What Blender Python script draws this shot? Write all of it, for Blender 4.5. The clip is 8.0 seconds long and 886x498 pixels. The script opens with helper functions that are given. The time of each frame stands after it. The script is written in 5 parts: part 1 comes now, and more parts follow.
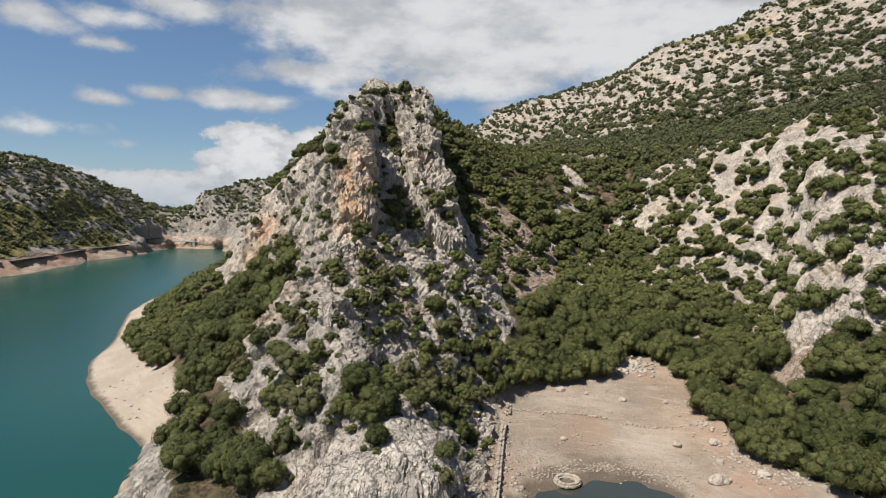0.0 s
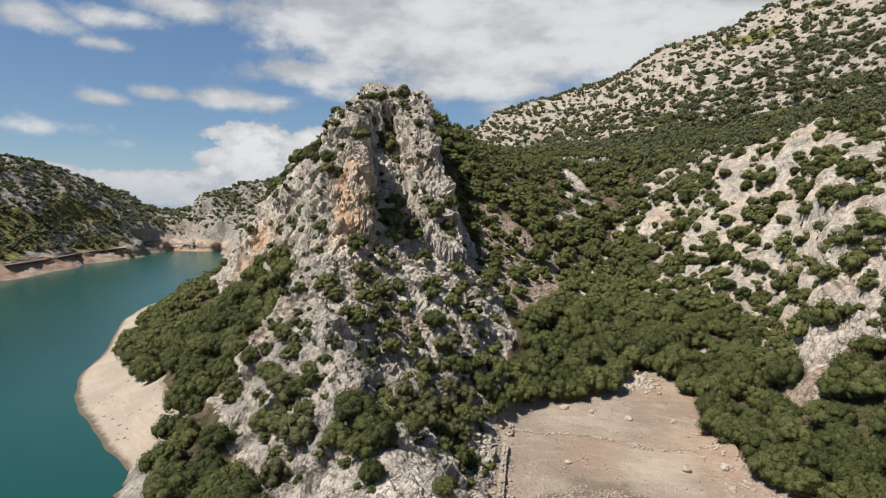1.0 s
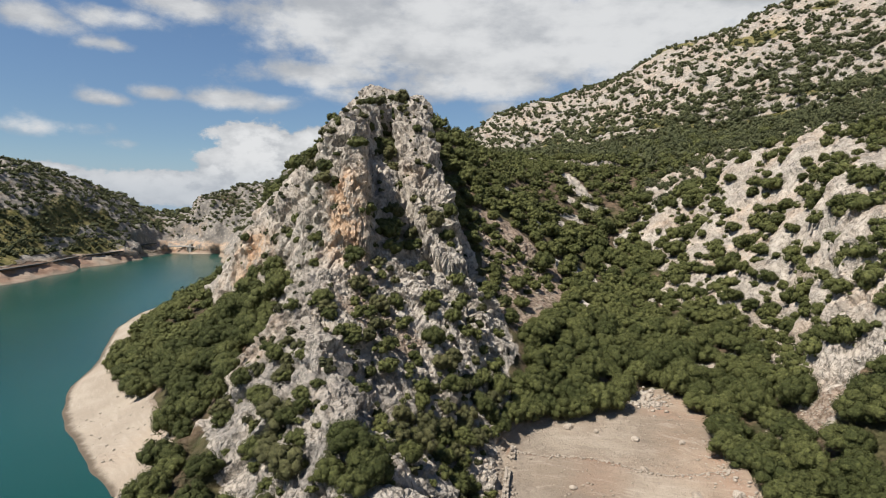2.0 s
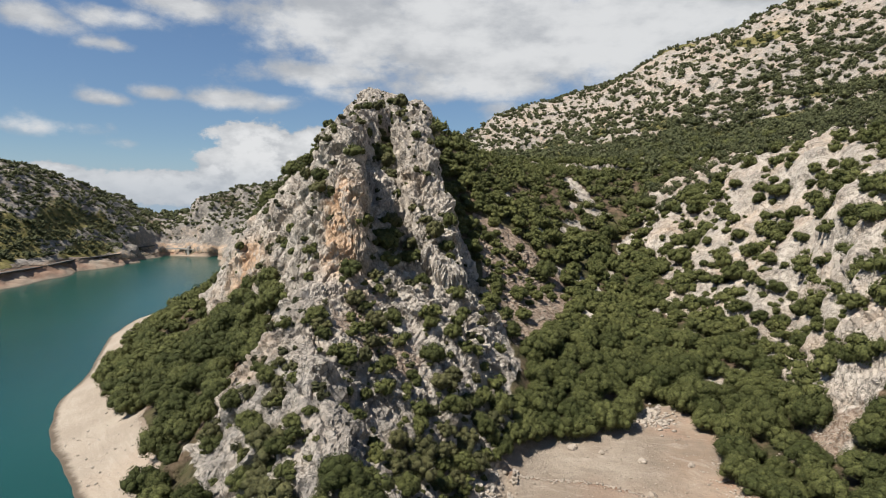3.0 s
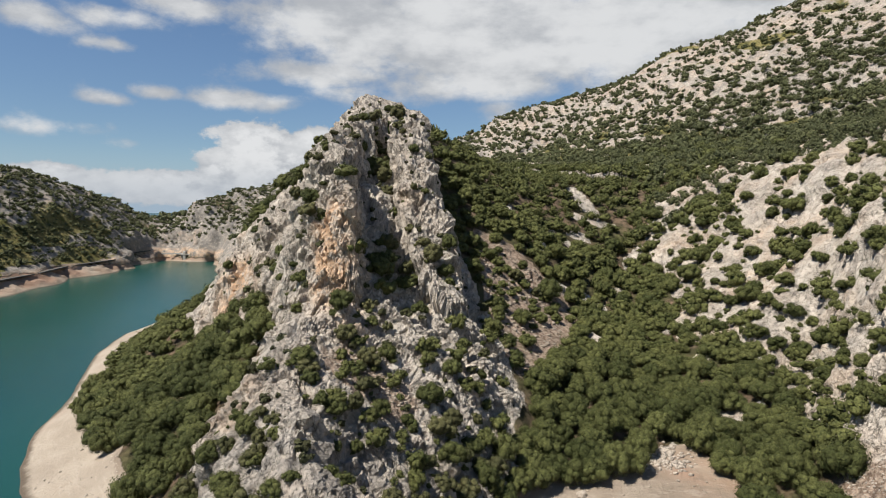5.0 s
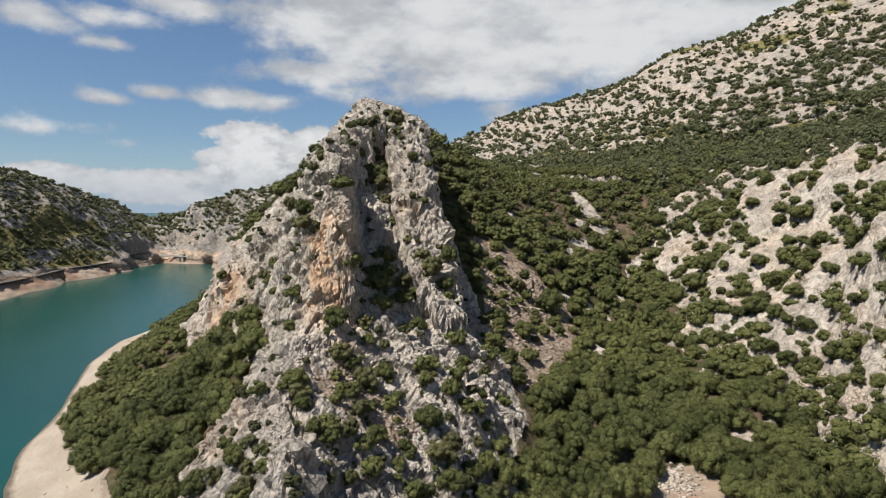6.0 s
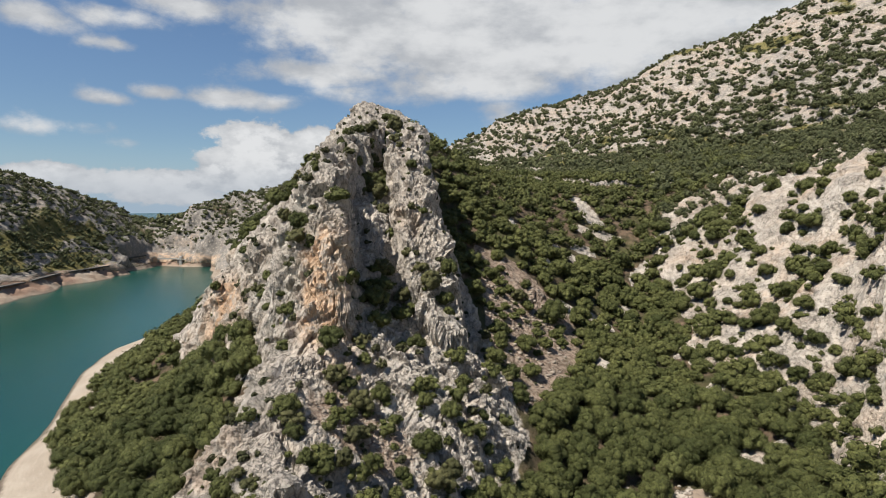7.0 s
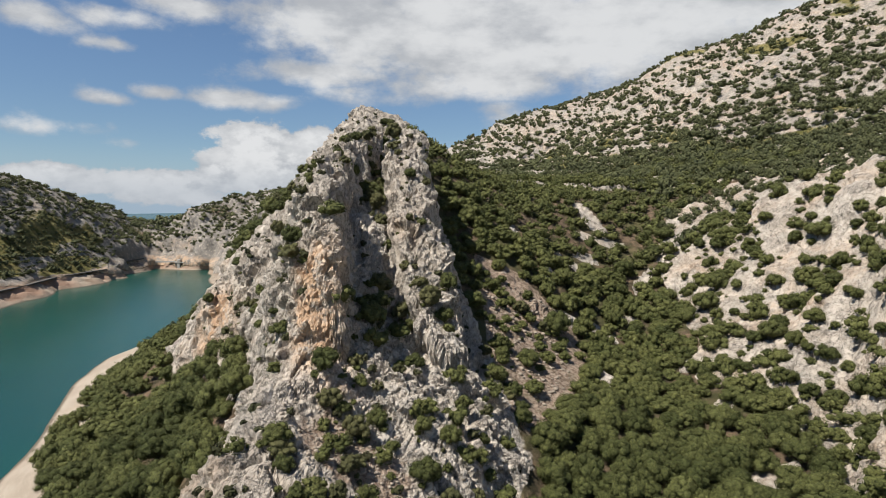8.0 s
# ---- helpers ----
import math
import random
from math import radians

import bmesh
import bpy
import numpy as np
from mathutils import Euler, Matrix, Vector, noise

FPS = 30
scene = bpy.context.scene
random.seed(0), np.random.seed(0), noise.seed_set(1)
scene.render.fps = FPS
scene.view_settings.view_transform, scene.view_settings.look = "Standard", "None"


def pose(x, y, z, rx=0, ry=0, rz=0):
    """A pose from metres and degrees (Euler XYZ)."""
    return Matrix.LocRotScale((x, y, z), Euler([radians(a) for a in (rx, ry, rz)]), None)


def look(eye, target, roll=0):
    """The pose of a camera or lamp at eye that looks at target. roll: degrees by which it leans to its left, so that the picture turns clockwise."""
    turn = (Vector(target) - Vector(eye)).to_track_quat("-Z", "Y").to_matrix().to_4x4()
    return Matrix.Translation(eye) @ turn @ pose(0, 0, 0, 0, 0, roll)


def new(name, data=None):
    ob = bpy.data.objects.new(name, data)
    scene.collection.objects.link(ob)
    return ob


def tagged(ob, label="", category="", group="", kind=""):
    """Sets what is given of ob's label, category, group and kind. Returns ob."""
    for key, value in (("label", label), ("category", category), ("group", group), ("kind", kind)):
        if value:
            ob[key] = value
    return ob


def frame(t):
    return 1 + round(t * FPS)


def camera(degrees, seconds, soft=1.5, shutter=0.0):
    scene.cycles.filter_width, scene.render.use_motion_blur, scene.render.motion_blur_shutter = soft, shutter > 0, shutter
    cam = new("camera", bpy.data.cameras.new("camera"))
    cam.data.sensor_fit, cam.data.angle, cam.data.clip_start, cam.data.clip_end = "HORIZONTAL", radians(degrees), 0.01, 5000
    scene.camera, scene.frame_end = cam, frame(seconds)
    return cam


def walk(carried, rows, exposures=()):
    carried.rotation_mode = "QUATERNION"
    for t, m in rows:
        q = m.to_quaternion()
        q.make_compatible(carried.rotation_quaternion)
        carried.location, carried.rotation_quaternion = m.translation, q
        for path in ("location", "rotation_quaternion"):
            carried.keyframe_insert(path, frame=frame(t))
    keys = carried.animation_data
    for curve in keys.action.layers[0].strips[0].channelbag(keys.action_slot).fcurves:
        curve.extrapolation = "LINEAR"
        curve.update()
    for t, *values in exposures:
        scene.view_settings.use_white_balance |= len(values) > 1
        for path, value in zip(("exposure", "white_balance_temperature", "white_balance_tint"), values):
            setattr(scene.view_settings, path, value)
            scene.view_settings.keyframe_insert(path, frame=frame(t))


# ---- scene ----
# The reservoir's water level is z = 0; x to the right, y along the flight.
cam = camera(73.7, 8.0, soft=0.55)
METRES, EYE, TILT, LEAN, TURN = 30.0, 26.0, -3.9, 0.0, 0.0
SIDE = 0.629  # sideways and upward share of the flight with this lens
ROWS = [
    (0.0, 0.0, 0.0, 0.0, 0.0, 0.0, 0.0),
    (0.5, 0.002, 0.0446, 0.0426, -0.0, 0.01, -0.0),
    (1.0, 0.0041, 0.0891, 0.0854, -0.0, 0.01, 0.01),
    (1.5, 0.0061, 0.1337, 0.1286, -0.0, 0.01, 0.01),
    (3.0, 0.0126, 0.2685, 0.2583, 0.01, -0.01, 0.02),
    (3.5, 0.0146, 0.3131, 0.3017, 0.01, -0.02, 0.0),
    (4.0, 0.017, 0.358, 0.3457, 0.01, -0.02, 0.01),
    (4.5, 0.0191, 0.4018, 0.3903, 0.01, -0.02, 0.01),
    (6.0, 0.0253, 0.5339, 0.5223, 0.01, -0.05, -0.03),
    (6.5, 0.0275, 0.5781, 0.5668, 0.02, -0.05, -0.03),
    (7.0, 0.0296, 0.6225, 0.6116, 0.03, -0.05, -0.04),
    (7.5, 0.032, 0.667, 0.6559, 0.04, -0.03, -0.03),
    (8.0, 0.0342, 0.7121, 0.7012, 0.04, -0.03, -0.04),
]
walk(cam, [(t, pose(0, 0, EYE, TILT, LEAN, TURN) @ pose(METRES * SIDE * x, METRES * y, METRES * SIDE * z, 90 + pitch, roll, yaw)) for t, x, y, z, yaw, pitch, roll in ROWS])

# ---- sky, sun and exposure ----
SUN_WAY = Vector((-0.52, -0.38, 1.0)).normalized()  # towards the sun
sun = new("sun", bpy.data.lights.new("sun", "SUN"))
sun.data.energy, sun.data.angle, sun.data.color = 4.8, radians(0.6), (1.0, 0.94, 0.865)
sun.matrix_world = look(SUN_WAY * 300, (0, 0, 0))
scene.view_settings.exposure = 0.63

sky_world = bpy.data.worlds.new("sky")
scene.world = sky_world
sky_world.use_nodes = True


class Net:
    """Short forms for building a node tree."""

    def __init__(self, tree):
        self.tree = tree
        tree.nodes.clear()

    def add(self, kind, **values):
        node = self.tree.nodes.new(kind)
        for key, value in values.items():
            if key == "operation":
                node.operation = value
            elif key == "blend":
                node.blend_type = value
            elif key == "data_type":
                node.data_type = value
        return node

    def put(self, socket, value):
        if isinstance(value, bpy.types.NodeSocket):
            self.tree.links.new(value, socket)
        else:
            socket.default_value = value

    def math(self, operation, a, b=0.0, clamp=False):
        node = self.add("ShaderNodeMath", operation=operation)
        node.use_clamp = clamp
        self.put(node.inputs[0], a), self.put(node.inputs[1], b)
        return node.outputs[0]

    def mix(self, t, a, b, blend="MIX"):
        node = self.add("ShaderNodeMix", data_type="RGBA", blend=blend)
        self.put(node.inputs[0], t), self.put(node.inputs[6], a), self.put(node.inputs[7], b)
        return node.outputs[2]

    def noise(self, where, scale, detail=4.0, rough=0.55, stretch=None):
        if stretch:
            mapping = self.add("ShaderNodeMapping")
            self.put(mapping.inputs["Vector"], where)
            mapping.inputs["Scale"].default_value = stretch
            where = mapping.outputs[0]
        node = self.add("ShaderNodeTexNoise")
        self.put(node.inputs["Vector"], where)
        node.inputs["Scale"].default_value, node.inputs["Detail"].default_value, node.inputs["Roughness"].default_value = scale, detail, rough
        return node.outputs[0]

    def add_colour_noise(self, where, scale):
        """A noise with three channels, to bend a texture's place."""
        node = self.add("ShaderNodeTexNoise")
        self.put(node.inputs["Vector"], where)
        node.inputs["Scale"].default_value, node.inputs["Detail"].default_value = scale, 3.0
        return node.outputs["Color"]

    def joints(self, where, scale, upright):
        """Fractured blocks: the distance from the nearest joint, and each block's own tone."""
        mapping = self.add("ShaderNodeMapping")
        self.put(mapping.inputs["Vector"], where)
        mapping.inputs["Scale"].default_value = (1.0, 1.0, upright)
        edge, cell = self.add("ShaderNodeTexVoronoi"), self.add("ShaderNodeTexVoronoi")
        edge.feature = "DISTANCE_TO_EDGE"
        for node in (edge, cell):
            self.put(node.inputs["Vector"], mapping.outputs[0])
            node.inputs["Scale"].default_value = scale
        tone = self.add("ShaderNodeSeparateXYZ")
        self.put(tone.inputs[0], cell.outputs["Color"])
        return edge.outputs["Distance"], tone.outputs[0]

    def ramp(self, value, low, high, a=0.0, b=1.0):
        node = self.add("ShaderNodeMapRange")
        node.interpolation_type = "SMOOTHSTEP"
        self.put(node.inputs[0], value)
        node.inputs[1].default_value, node.inputs[2].default_value, node.inputs[3].default_value, node.inputs[4].default_value = low, high, a, b
        return node.outputs[0]


net = Net(sky_world.node_tree)
sky = net.add("ShaderNodeTexSky")
sky.sky_type, sky.sun_disc = "NISHITA", False
sky.sun_elevation = math.asin(SUN_WAY.z)
sky.sun_rotation = math.atan2(SUN_WAY.x, SUN_WAY.y)
sky.altitude, sky.air_density, sky.dust_density, sky.ozone_density = 1000, 1.0, 0.1, 2.0
coords = net.add("ShaderNodeTexCoord").outputs["Generated"]
split = net.add("ShaderNodeSeparateXYZ")
net.put(split.inputs[0], coords)
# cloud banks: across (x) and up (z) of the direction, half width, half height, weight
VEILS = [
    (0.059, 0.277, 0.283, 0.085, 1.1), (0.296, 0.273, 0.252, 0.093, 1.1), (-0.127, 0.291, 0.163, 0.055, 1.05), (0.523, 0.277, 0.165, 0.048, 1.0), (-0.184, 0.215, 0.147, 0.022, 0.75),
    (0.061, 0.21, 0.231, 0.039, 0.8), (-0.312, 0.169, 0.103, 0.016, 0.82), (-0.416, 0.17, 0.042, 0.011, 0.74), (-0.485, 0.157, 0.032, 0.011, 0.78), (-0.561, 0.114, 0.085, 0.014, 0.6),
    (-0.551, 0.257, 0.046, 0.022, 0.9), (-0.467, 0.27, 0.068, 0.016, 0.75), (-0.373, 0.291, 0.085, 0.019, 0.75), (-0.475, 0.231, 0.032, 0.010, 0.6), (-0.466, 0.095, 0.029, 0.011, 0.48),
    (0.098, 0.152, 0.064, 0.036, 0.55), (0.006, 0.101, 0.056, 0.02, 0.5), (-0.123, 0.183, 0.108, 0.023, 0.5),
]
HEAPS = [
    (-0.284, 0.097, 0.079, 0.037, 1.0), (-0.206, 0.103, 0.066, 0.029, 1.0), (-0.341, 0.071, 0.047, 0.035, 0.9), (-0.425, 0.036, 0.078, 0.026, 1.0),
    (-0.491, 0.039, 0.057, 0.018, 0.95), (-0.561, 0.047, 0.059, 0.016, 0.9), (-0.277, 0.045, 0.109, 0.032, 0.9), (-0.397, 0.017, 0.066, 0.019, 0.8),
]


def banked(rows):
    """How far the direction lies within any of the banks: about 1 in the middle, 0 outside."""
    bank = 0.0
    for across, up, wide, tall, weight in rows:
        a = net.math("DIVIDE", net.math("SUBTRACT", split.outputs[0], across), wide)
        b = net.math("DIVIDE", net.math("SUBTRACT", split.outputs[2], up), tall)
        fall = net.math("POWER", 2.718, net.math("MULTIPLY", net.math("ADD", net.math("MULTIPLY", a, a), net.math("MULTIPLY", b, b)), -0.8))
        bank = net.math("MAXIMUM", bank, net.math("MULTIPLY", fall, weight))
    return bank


def ragged(bank, wide, fine):
    """A bank's edge, broken by billows and puffs."""
    out = net.math("ADD", net.math("MULTIPLY", bank, 0.8), net.math("MULTIPLY", net.math("SUBTRACT", billow, 0.5), wide))
    return net.math("ADD", out, net.math("MULTIPLY", net.math("SUBTRACT", puffs, 0.5), fine))


billow = net.noise(coords, 6.0, 10.0, 0.6, (1.0, 1.0, 1.9))
puffs = net.noise(coords, 17.0, 9.0, 0.6, (1.0, 1.0, 1.5))
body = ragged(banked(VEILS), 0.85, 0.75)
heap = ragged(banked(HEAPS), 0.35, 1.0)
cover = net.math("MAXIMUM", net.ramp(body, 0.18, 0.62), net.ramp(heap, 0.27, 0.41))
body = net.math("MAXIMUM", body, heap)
under = net.noise(coords, 9.0, 6.0, 0.55, (1.0, 1.0, 2.4))
shade = net.ramp(net.math("ADD", net.math("MULTIPLY", body, 0.35), under), 0.52, 0.9)
lit = net.ramp(net.math("SUBTRACT", heap, net.math("MULTIPLY", under, 0.55)), 0.0, 0.42)
cloud_colour = net.mix(shade, (0.27, 0.283, 0.303, 1), (0.425, 0.432, 0.44, 1))
cloud_colour = net.mix(net.math("MULTIPLY", lit, net.ramp(net.noise(coords, 26.0, 6.0, 0.6, (1.0, 1.0, 1.4)), 0.38, 0.58, 0.1, 1.0)), cloud_colour, (0.45, 0.456, 0.463, 1))
cloud_colour = net.mix(net.ramp(split.outputs[2], 0.085, 0.02, 0.0, 0.6), cloud_colour, (0.265, 0.293, 0.33, 1))
clear = net.add("ShaderNodeBackground")
pale = net.ramp(split.outputs[2], 0.0, 0.10, 0.85, 0.0)
net.put(clear.inputs[0], net.mix(pale, net.mix(1.0, net.mix(1.0, sky.outputs[0], (0.92, 1.0, 1.06, 1), "MULTIPLY"), net.ramp(split.outputs[2], 0.05, 0.3, 0.84, 1.0), "MULTIPLY"), (3.3, 4.5, 6.0, 1)))
clear.inputs[1].default_value = 0.061
cloudy = net.add("ShaderNodeBackground")
net.put(cloudy.inputs[0], cloud_colour)
cloudy.inputs[1].default_value = 1.08
both = net.add("ShaderNodeMixShader")
net.put(both.inputs[0], cover), net.put(both.inputs[1], clear.outputs[0]), net.put(both.inputs[2], cloudy.outputs[0])
net.put(net.add("ShaderNodeOutputWorld").inputs[0], both.outputs[0])

# ---- materials ----
def material(name):
    m = bpy.data.materials.new(name)
    m.use_nodes = True
    return m, Net(m.node_tree)


def finish(n, colour, rough, bump=None, strength=0.5, distance=0.1, spec=0.3):
    shader = n.add("ShaderNodeBsdfPrincipled")
    n.put(shader.inputs["Base Color"], colour), n.put(shader.inputs["Roughness"], rough)
    shader.inputs["Specular IOR Level"].default_value = spec
    if bump is not None:
        b = n.add("ShaderNodeBump")
        b.inputs["Strength"].default_value, b.inputs["Distance"].default_value = strength, distance
        n.put(b.inputs["Height"], bump)
        n.put(shader.inputs["Normal"], b.outputs[0])
    n.put(n.add("ShaderNodeOutputMaterial").inputs[0], shader.outputs[0])
    return shader


def attribute(n, name):
    node = n.add("ShaderNodeAttribute")
    node.attribute_name = name
    return node.outputs["Fac"]


def limestone(n, where):
    """Colour and relief of weathered grey limestone."""
    big, mid, small = n.noise(where, 0.07, 5, 0.6), n.noise(where, 0.6, 8, 0.68, (1.0, 1.0, 0.5)), n.noise(where, 3.0, 7, 0.72, (1.0, 1.0, 0.7))
    flute = n.noise(where, 1.3, 6, 0.65, (1.0, 1.0, 0.22))
    colour = n.mix(n.ramp(mid, 0.34, 0.62), (0.385, 0.340, 0.282, 1), (0.56, 0.502, 0.425, 1))
    colour = n.mix(n.ramp(big, 0.40, 0.62, 0.0, 0.6), colour, (0.48, 0.415, 0.338, 1))
    colour = n.mix(n.ramp(flute, 0.57, 0.70, 0.0, 0.4), colour, (0.14, 0.13, 0.12, 1))
    colour = n.mix(n.ramp(small, 0.56, 0.68, 0.0, 0.35), colour, (0.10, 0.092, 0.082, 1))
    fine = n.noise(where, 8.0, 4, 0.7)
    colour = n.mix(n.ramp(fine, 0.58, 0.66, 0.0, 0.3), colour, (0.09, 0.085, 0.078, 1))
    colour = n.mix(n.ramp(fine, 0.44, 0.36, 0.0, 0.4), colour, (0.57, 0.52, 0.455, 1))
    vein = n.noise(where, 0.8, 9, 0.7, (1.0, 1.0, 0.4))
    crack = n.ramp(n.math("ABSOLUTE", n.math("SUBTRACT", vein, 0.5)), 0.0, 0.018)
    colour = n.mix(n.math("MULTIPLY", n.math("SUBTRACT", 1.0, crack), 0.7), colour, (0.035, 0.035, 0.034, 1))
    bent = n.add("ShaderNodeVectorMath")
    bent.operation = "MULTIPLY_ADD"
    n.put(bent.inputs[0], n.add_colour_noise(where, 0.8)), n.put(bent.inputs[1], (0.9, 0.9, 0.9)), n.put(bent.inputs[2], where)
    joint_wide, tone_wide = n.joints(bent.outputs[0], 0.75, 0.45)
    joint_fine, tone_fine = n.joints(bent.outputs[0], 2.3, 0.6)
    broken = n.ramp(n.noise(where, 0.33, 5, 0.6), 0.42, 0.62)
    colour = n.mix(n.math("MULTIPLY", n.ramp(tone_fine, 0.0, 1.0, 0.0, 0.24), broken), colour, (0.26, 0.228, 0.195, 1))
    colour = n.mix(n.math("MULTIPLY", n.ramp(tone_wide, 0.5, 1.0, 0.0, 0.30), broken), colour, (0.55, 0.497, 0.43, 1))
    gaps = n.math("ADD", n.math("MULTIPLY", n.ramp(joint_wide, 0.045, 0.0), 0.5), n.math("MULTIPLY", n.ramp(joint_fine, 0.05, 0.0), 0.3), True)
    gaps = n.math("MULTIPLY", gaps, broken)
    colour = n.mix(gaps, colour, (0.045, 0.043, 0.04, 1))
    broad = n.noise(where, 0.22, 9, 0.66, (1.0, 1.0, 0.5))
    relief = n.math("ADD", n.math("MULTIPLY", mid, 0.9), n.math("MULTIPLY", small, 0.7))
    relief = n.math("ADD", relief, n.math("MULTIPLY", broad, 1.1))
    relief = n.math("ADD", relief, n.math("MULTIPLY", flute, 1.0))
    relief = n.math("ADD", relief, n.math("MULTIPLY", crack, 0.25))
    blocky = n.math("ADD", n.math("MULTIPLY", n.ramp(joint_wide, 0.0, 0.14), 0.5), n.math("MULTIPLY", n.ramp(joint_fine, 0.0, 0.16), 0.3))
    blocky = n.math("ADD", blocky, n.math("ADD", n.math("MULTIPLY", tone_wide, 0.6), n.math("MULTIPLY", tone_fine, 0.28)))
    relief = n.math("ADD", relief, n.math("MULTIPLY", blocky, broken))
    return colour, relief


ground_mat, n = material("ground")
where = n.add("ShaderNodeTexCoord").outputs["Object"]
rock_colour, rock_relief = limestone(n, where)
# grey lichen of the rock, and painted shade on the spur and in the chimney
grey = n.math("MULTIPLY", attribute(n, "lichen_shade"), n.ramp(n.noise(where, 0.6, 7, 0.7), 0.3, 0.62), True)
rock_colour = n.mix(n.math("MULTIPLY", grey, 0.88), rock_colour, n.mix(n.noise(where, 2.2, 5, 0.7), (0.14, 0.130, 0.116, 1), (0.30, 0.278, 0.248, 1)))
stain = attribute(n, "stain")
patchy = n.ramp(n.noise(where, 0.42, 7, 0.7), 0.36, 0.6)
rock_colour = n.mix(n.math("MULTIPLY", stain, patchy, True), rock_colour, n.mix(n.noise(where, 1.7, 4), (0.63, 0.37, 0.20, 1), (0.56, 0.445, 0.33, 1)))
# dry lake bed and beach
bed = n.mix(n.ramp(n.noise(where, 0.12, 6, 0.6), 0.35, 0.68), (0.215, 0.172, 0.13, 1), (0.325, 0.275, 0.215, 1))
bed = n.mix(n.ramp(n.noise(where, 0.05, 3, 0.5), 0.5, 0.68, 0.0, 0.42), bed, (0.282, 0.186, 0.12, 1))
bed = n.mix(n.ramp(n.noise(where, 1.6, 6, 0.7), 0.55, 0.7, 0.0, 0.5), bed, (0.18, 0.15, 0.12, 1))
bed = n.mix(n.math("MULTIPLY", attribute(n, "stain"), 0.75, True), bed, (0.30, 0.165, 0.105, 1))
rings = n.noise(where, 0.9, 6, 0.65, (0.35, 0.35, 7.0))
bed = n.mix(n.ramp(rings, 0.52, 0.68, 0.0, 0.4), bed, (0.17, 0.14, 0.108, 1))
bed = n.mix(n.ramp(rings, 0.47, 0.34, 0.0, 0.35), bed, (0.40, 0.35, 0.285, 1))
grit = n.noise(where, 5.5, 5, 0.75)
bed = n.mix(n.ramp(grit, 0.6, 0.7, 0.0, 0.55), bed, (0.12, 0.10, 0.08, 1))
bed = n.mix(n.ramp(grit, 0.40, 0.30, 0.0, 0.6), bed, (0.42, 0.38, 0.32, 1))
bed = n.mix(n.ramp(attribute(n, "sand"), 1.05, 1.5, 0.0, 0.38), bed, (0.43, 0.372, 0.295, 1))
lift = n.add("ShaderNodeSeparateXYZ")
n.put(lift.inputs[0], where)
above = n.math("ADD", lift.outputs[2], n.math("MULTIPLY", n.math("SUBTRACT", n.noise(where, 0.7, 5, 0.65), 0.5), 0.5))
wet = n.ramp(above, 0.42, 0.08)
bed = n.mix(wet, bed, (0.115, 0.09, 0.066, 1))
# earth, litter and dry grass between the bushes
soil = n.mix(n.ramp(n.noise(where, 0.45, 6, 0.65), 0.35, 0.65), (0.06, 0.051, 0.03, 1), (0.18, 0.126, 0.084, 1))
soil = n.mix(n.ramp(n.noise(where, 0.09, 4, 0.5), 0.45, 0.6, 0.0, 0.75), soil, (0.069, 0.072, 0.027, 1))
scree = n.mix(n.ramp(n.noise(where, 1.8, 6, 0.7), 0.38, 0.6), (0.20, 0.14, 0.10, 1), (0.40, 0.315, 0.24, 1))
grass = n.mix(n.ramp(n.noise(where, 0.3, 5, 0.65), 0.35, 0.65), (0.10, 0.098, 0.030, 1), (0.23, 0.195, 0.08, 1))
speck = n.math("MULTIPLY", n.math("SUBTRACT", n.noise(where, 0.55, 6, 0.65), 0.5), 0.9)


def blend(lower, upper, name):
    mask = n.ramp(n.math("ADD", attribute(n, name), speck), 0.35, 0.65)
    return n.mix(mask, lower, upper), mask


colour, soil_mask = blend(rock_colour, soil, "soil")
colour, scree_mask = blend(colour, scree, "scree")
colour, grass_mask = blend(colour, grass, "grass")
sand_mask = n.ramp(n.math("ADD", attribute(n, "sand"), n.math("MULTIPLY", speck, 0.5)), 0.42, 0.58)
colour = n.mix(sand_mask, colour, bed)
fine_relief = n.math("ADD", n.noise(where, 1.8, 7, 0.7), n.math("MULTIPLY", n.noise(where, 0.35, 4), 1.2))
relief = n.math("ADD", n.math("MULTIPLY", rock_relief, n.math("SUBTRACT", 1.0, n.math("MULTIPLY", sand_mask, 0.95))), n.math("MULTIPLY", fine_relief, n.math("MULTIPLY", sand_mask, 0.8)))
finish(n, colour, 0.9, relief, 0.95, 0.36, 0.15)

boulder_mat, n = material("boulder_stone")
where = n.add("ShaderNodeTexCoord").outputs["Object"]
c, r = limestone(n, where)
tone = n.add("ShaderNodeObjectInfo").outputs["Random"]
c = n.mix(n.ramp(tone, 0.0, 1.0, 0.4, 0.85), c, (0.30, 0.25, 0.195, 1))
finish(n, c, 0.9, r, 0.8, 0.12, 0.15)

water_mat, n = material("lake_water")
where = n.add("ShaderNodeTexCoord").outputs["Object"]
deep = n.mix(n.ramp(n.noise(where, 0.012, 4, 0.5), 0.35, 0.65), (0.0055, 0.045, 0.035, 1), (0.008, 0.056, 0.0425, 1))
ripple = n.math("ADD", n.noise(where, 0.9, 4, 0.6, (1.0, 0.6, 1.0)), n.math("MULTIPLY", n.noise(where, 0.08, 3), 1.5))
finish(n, deep, 0.24, ripple, 0.2, 0.2, 0.35)


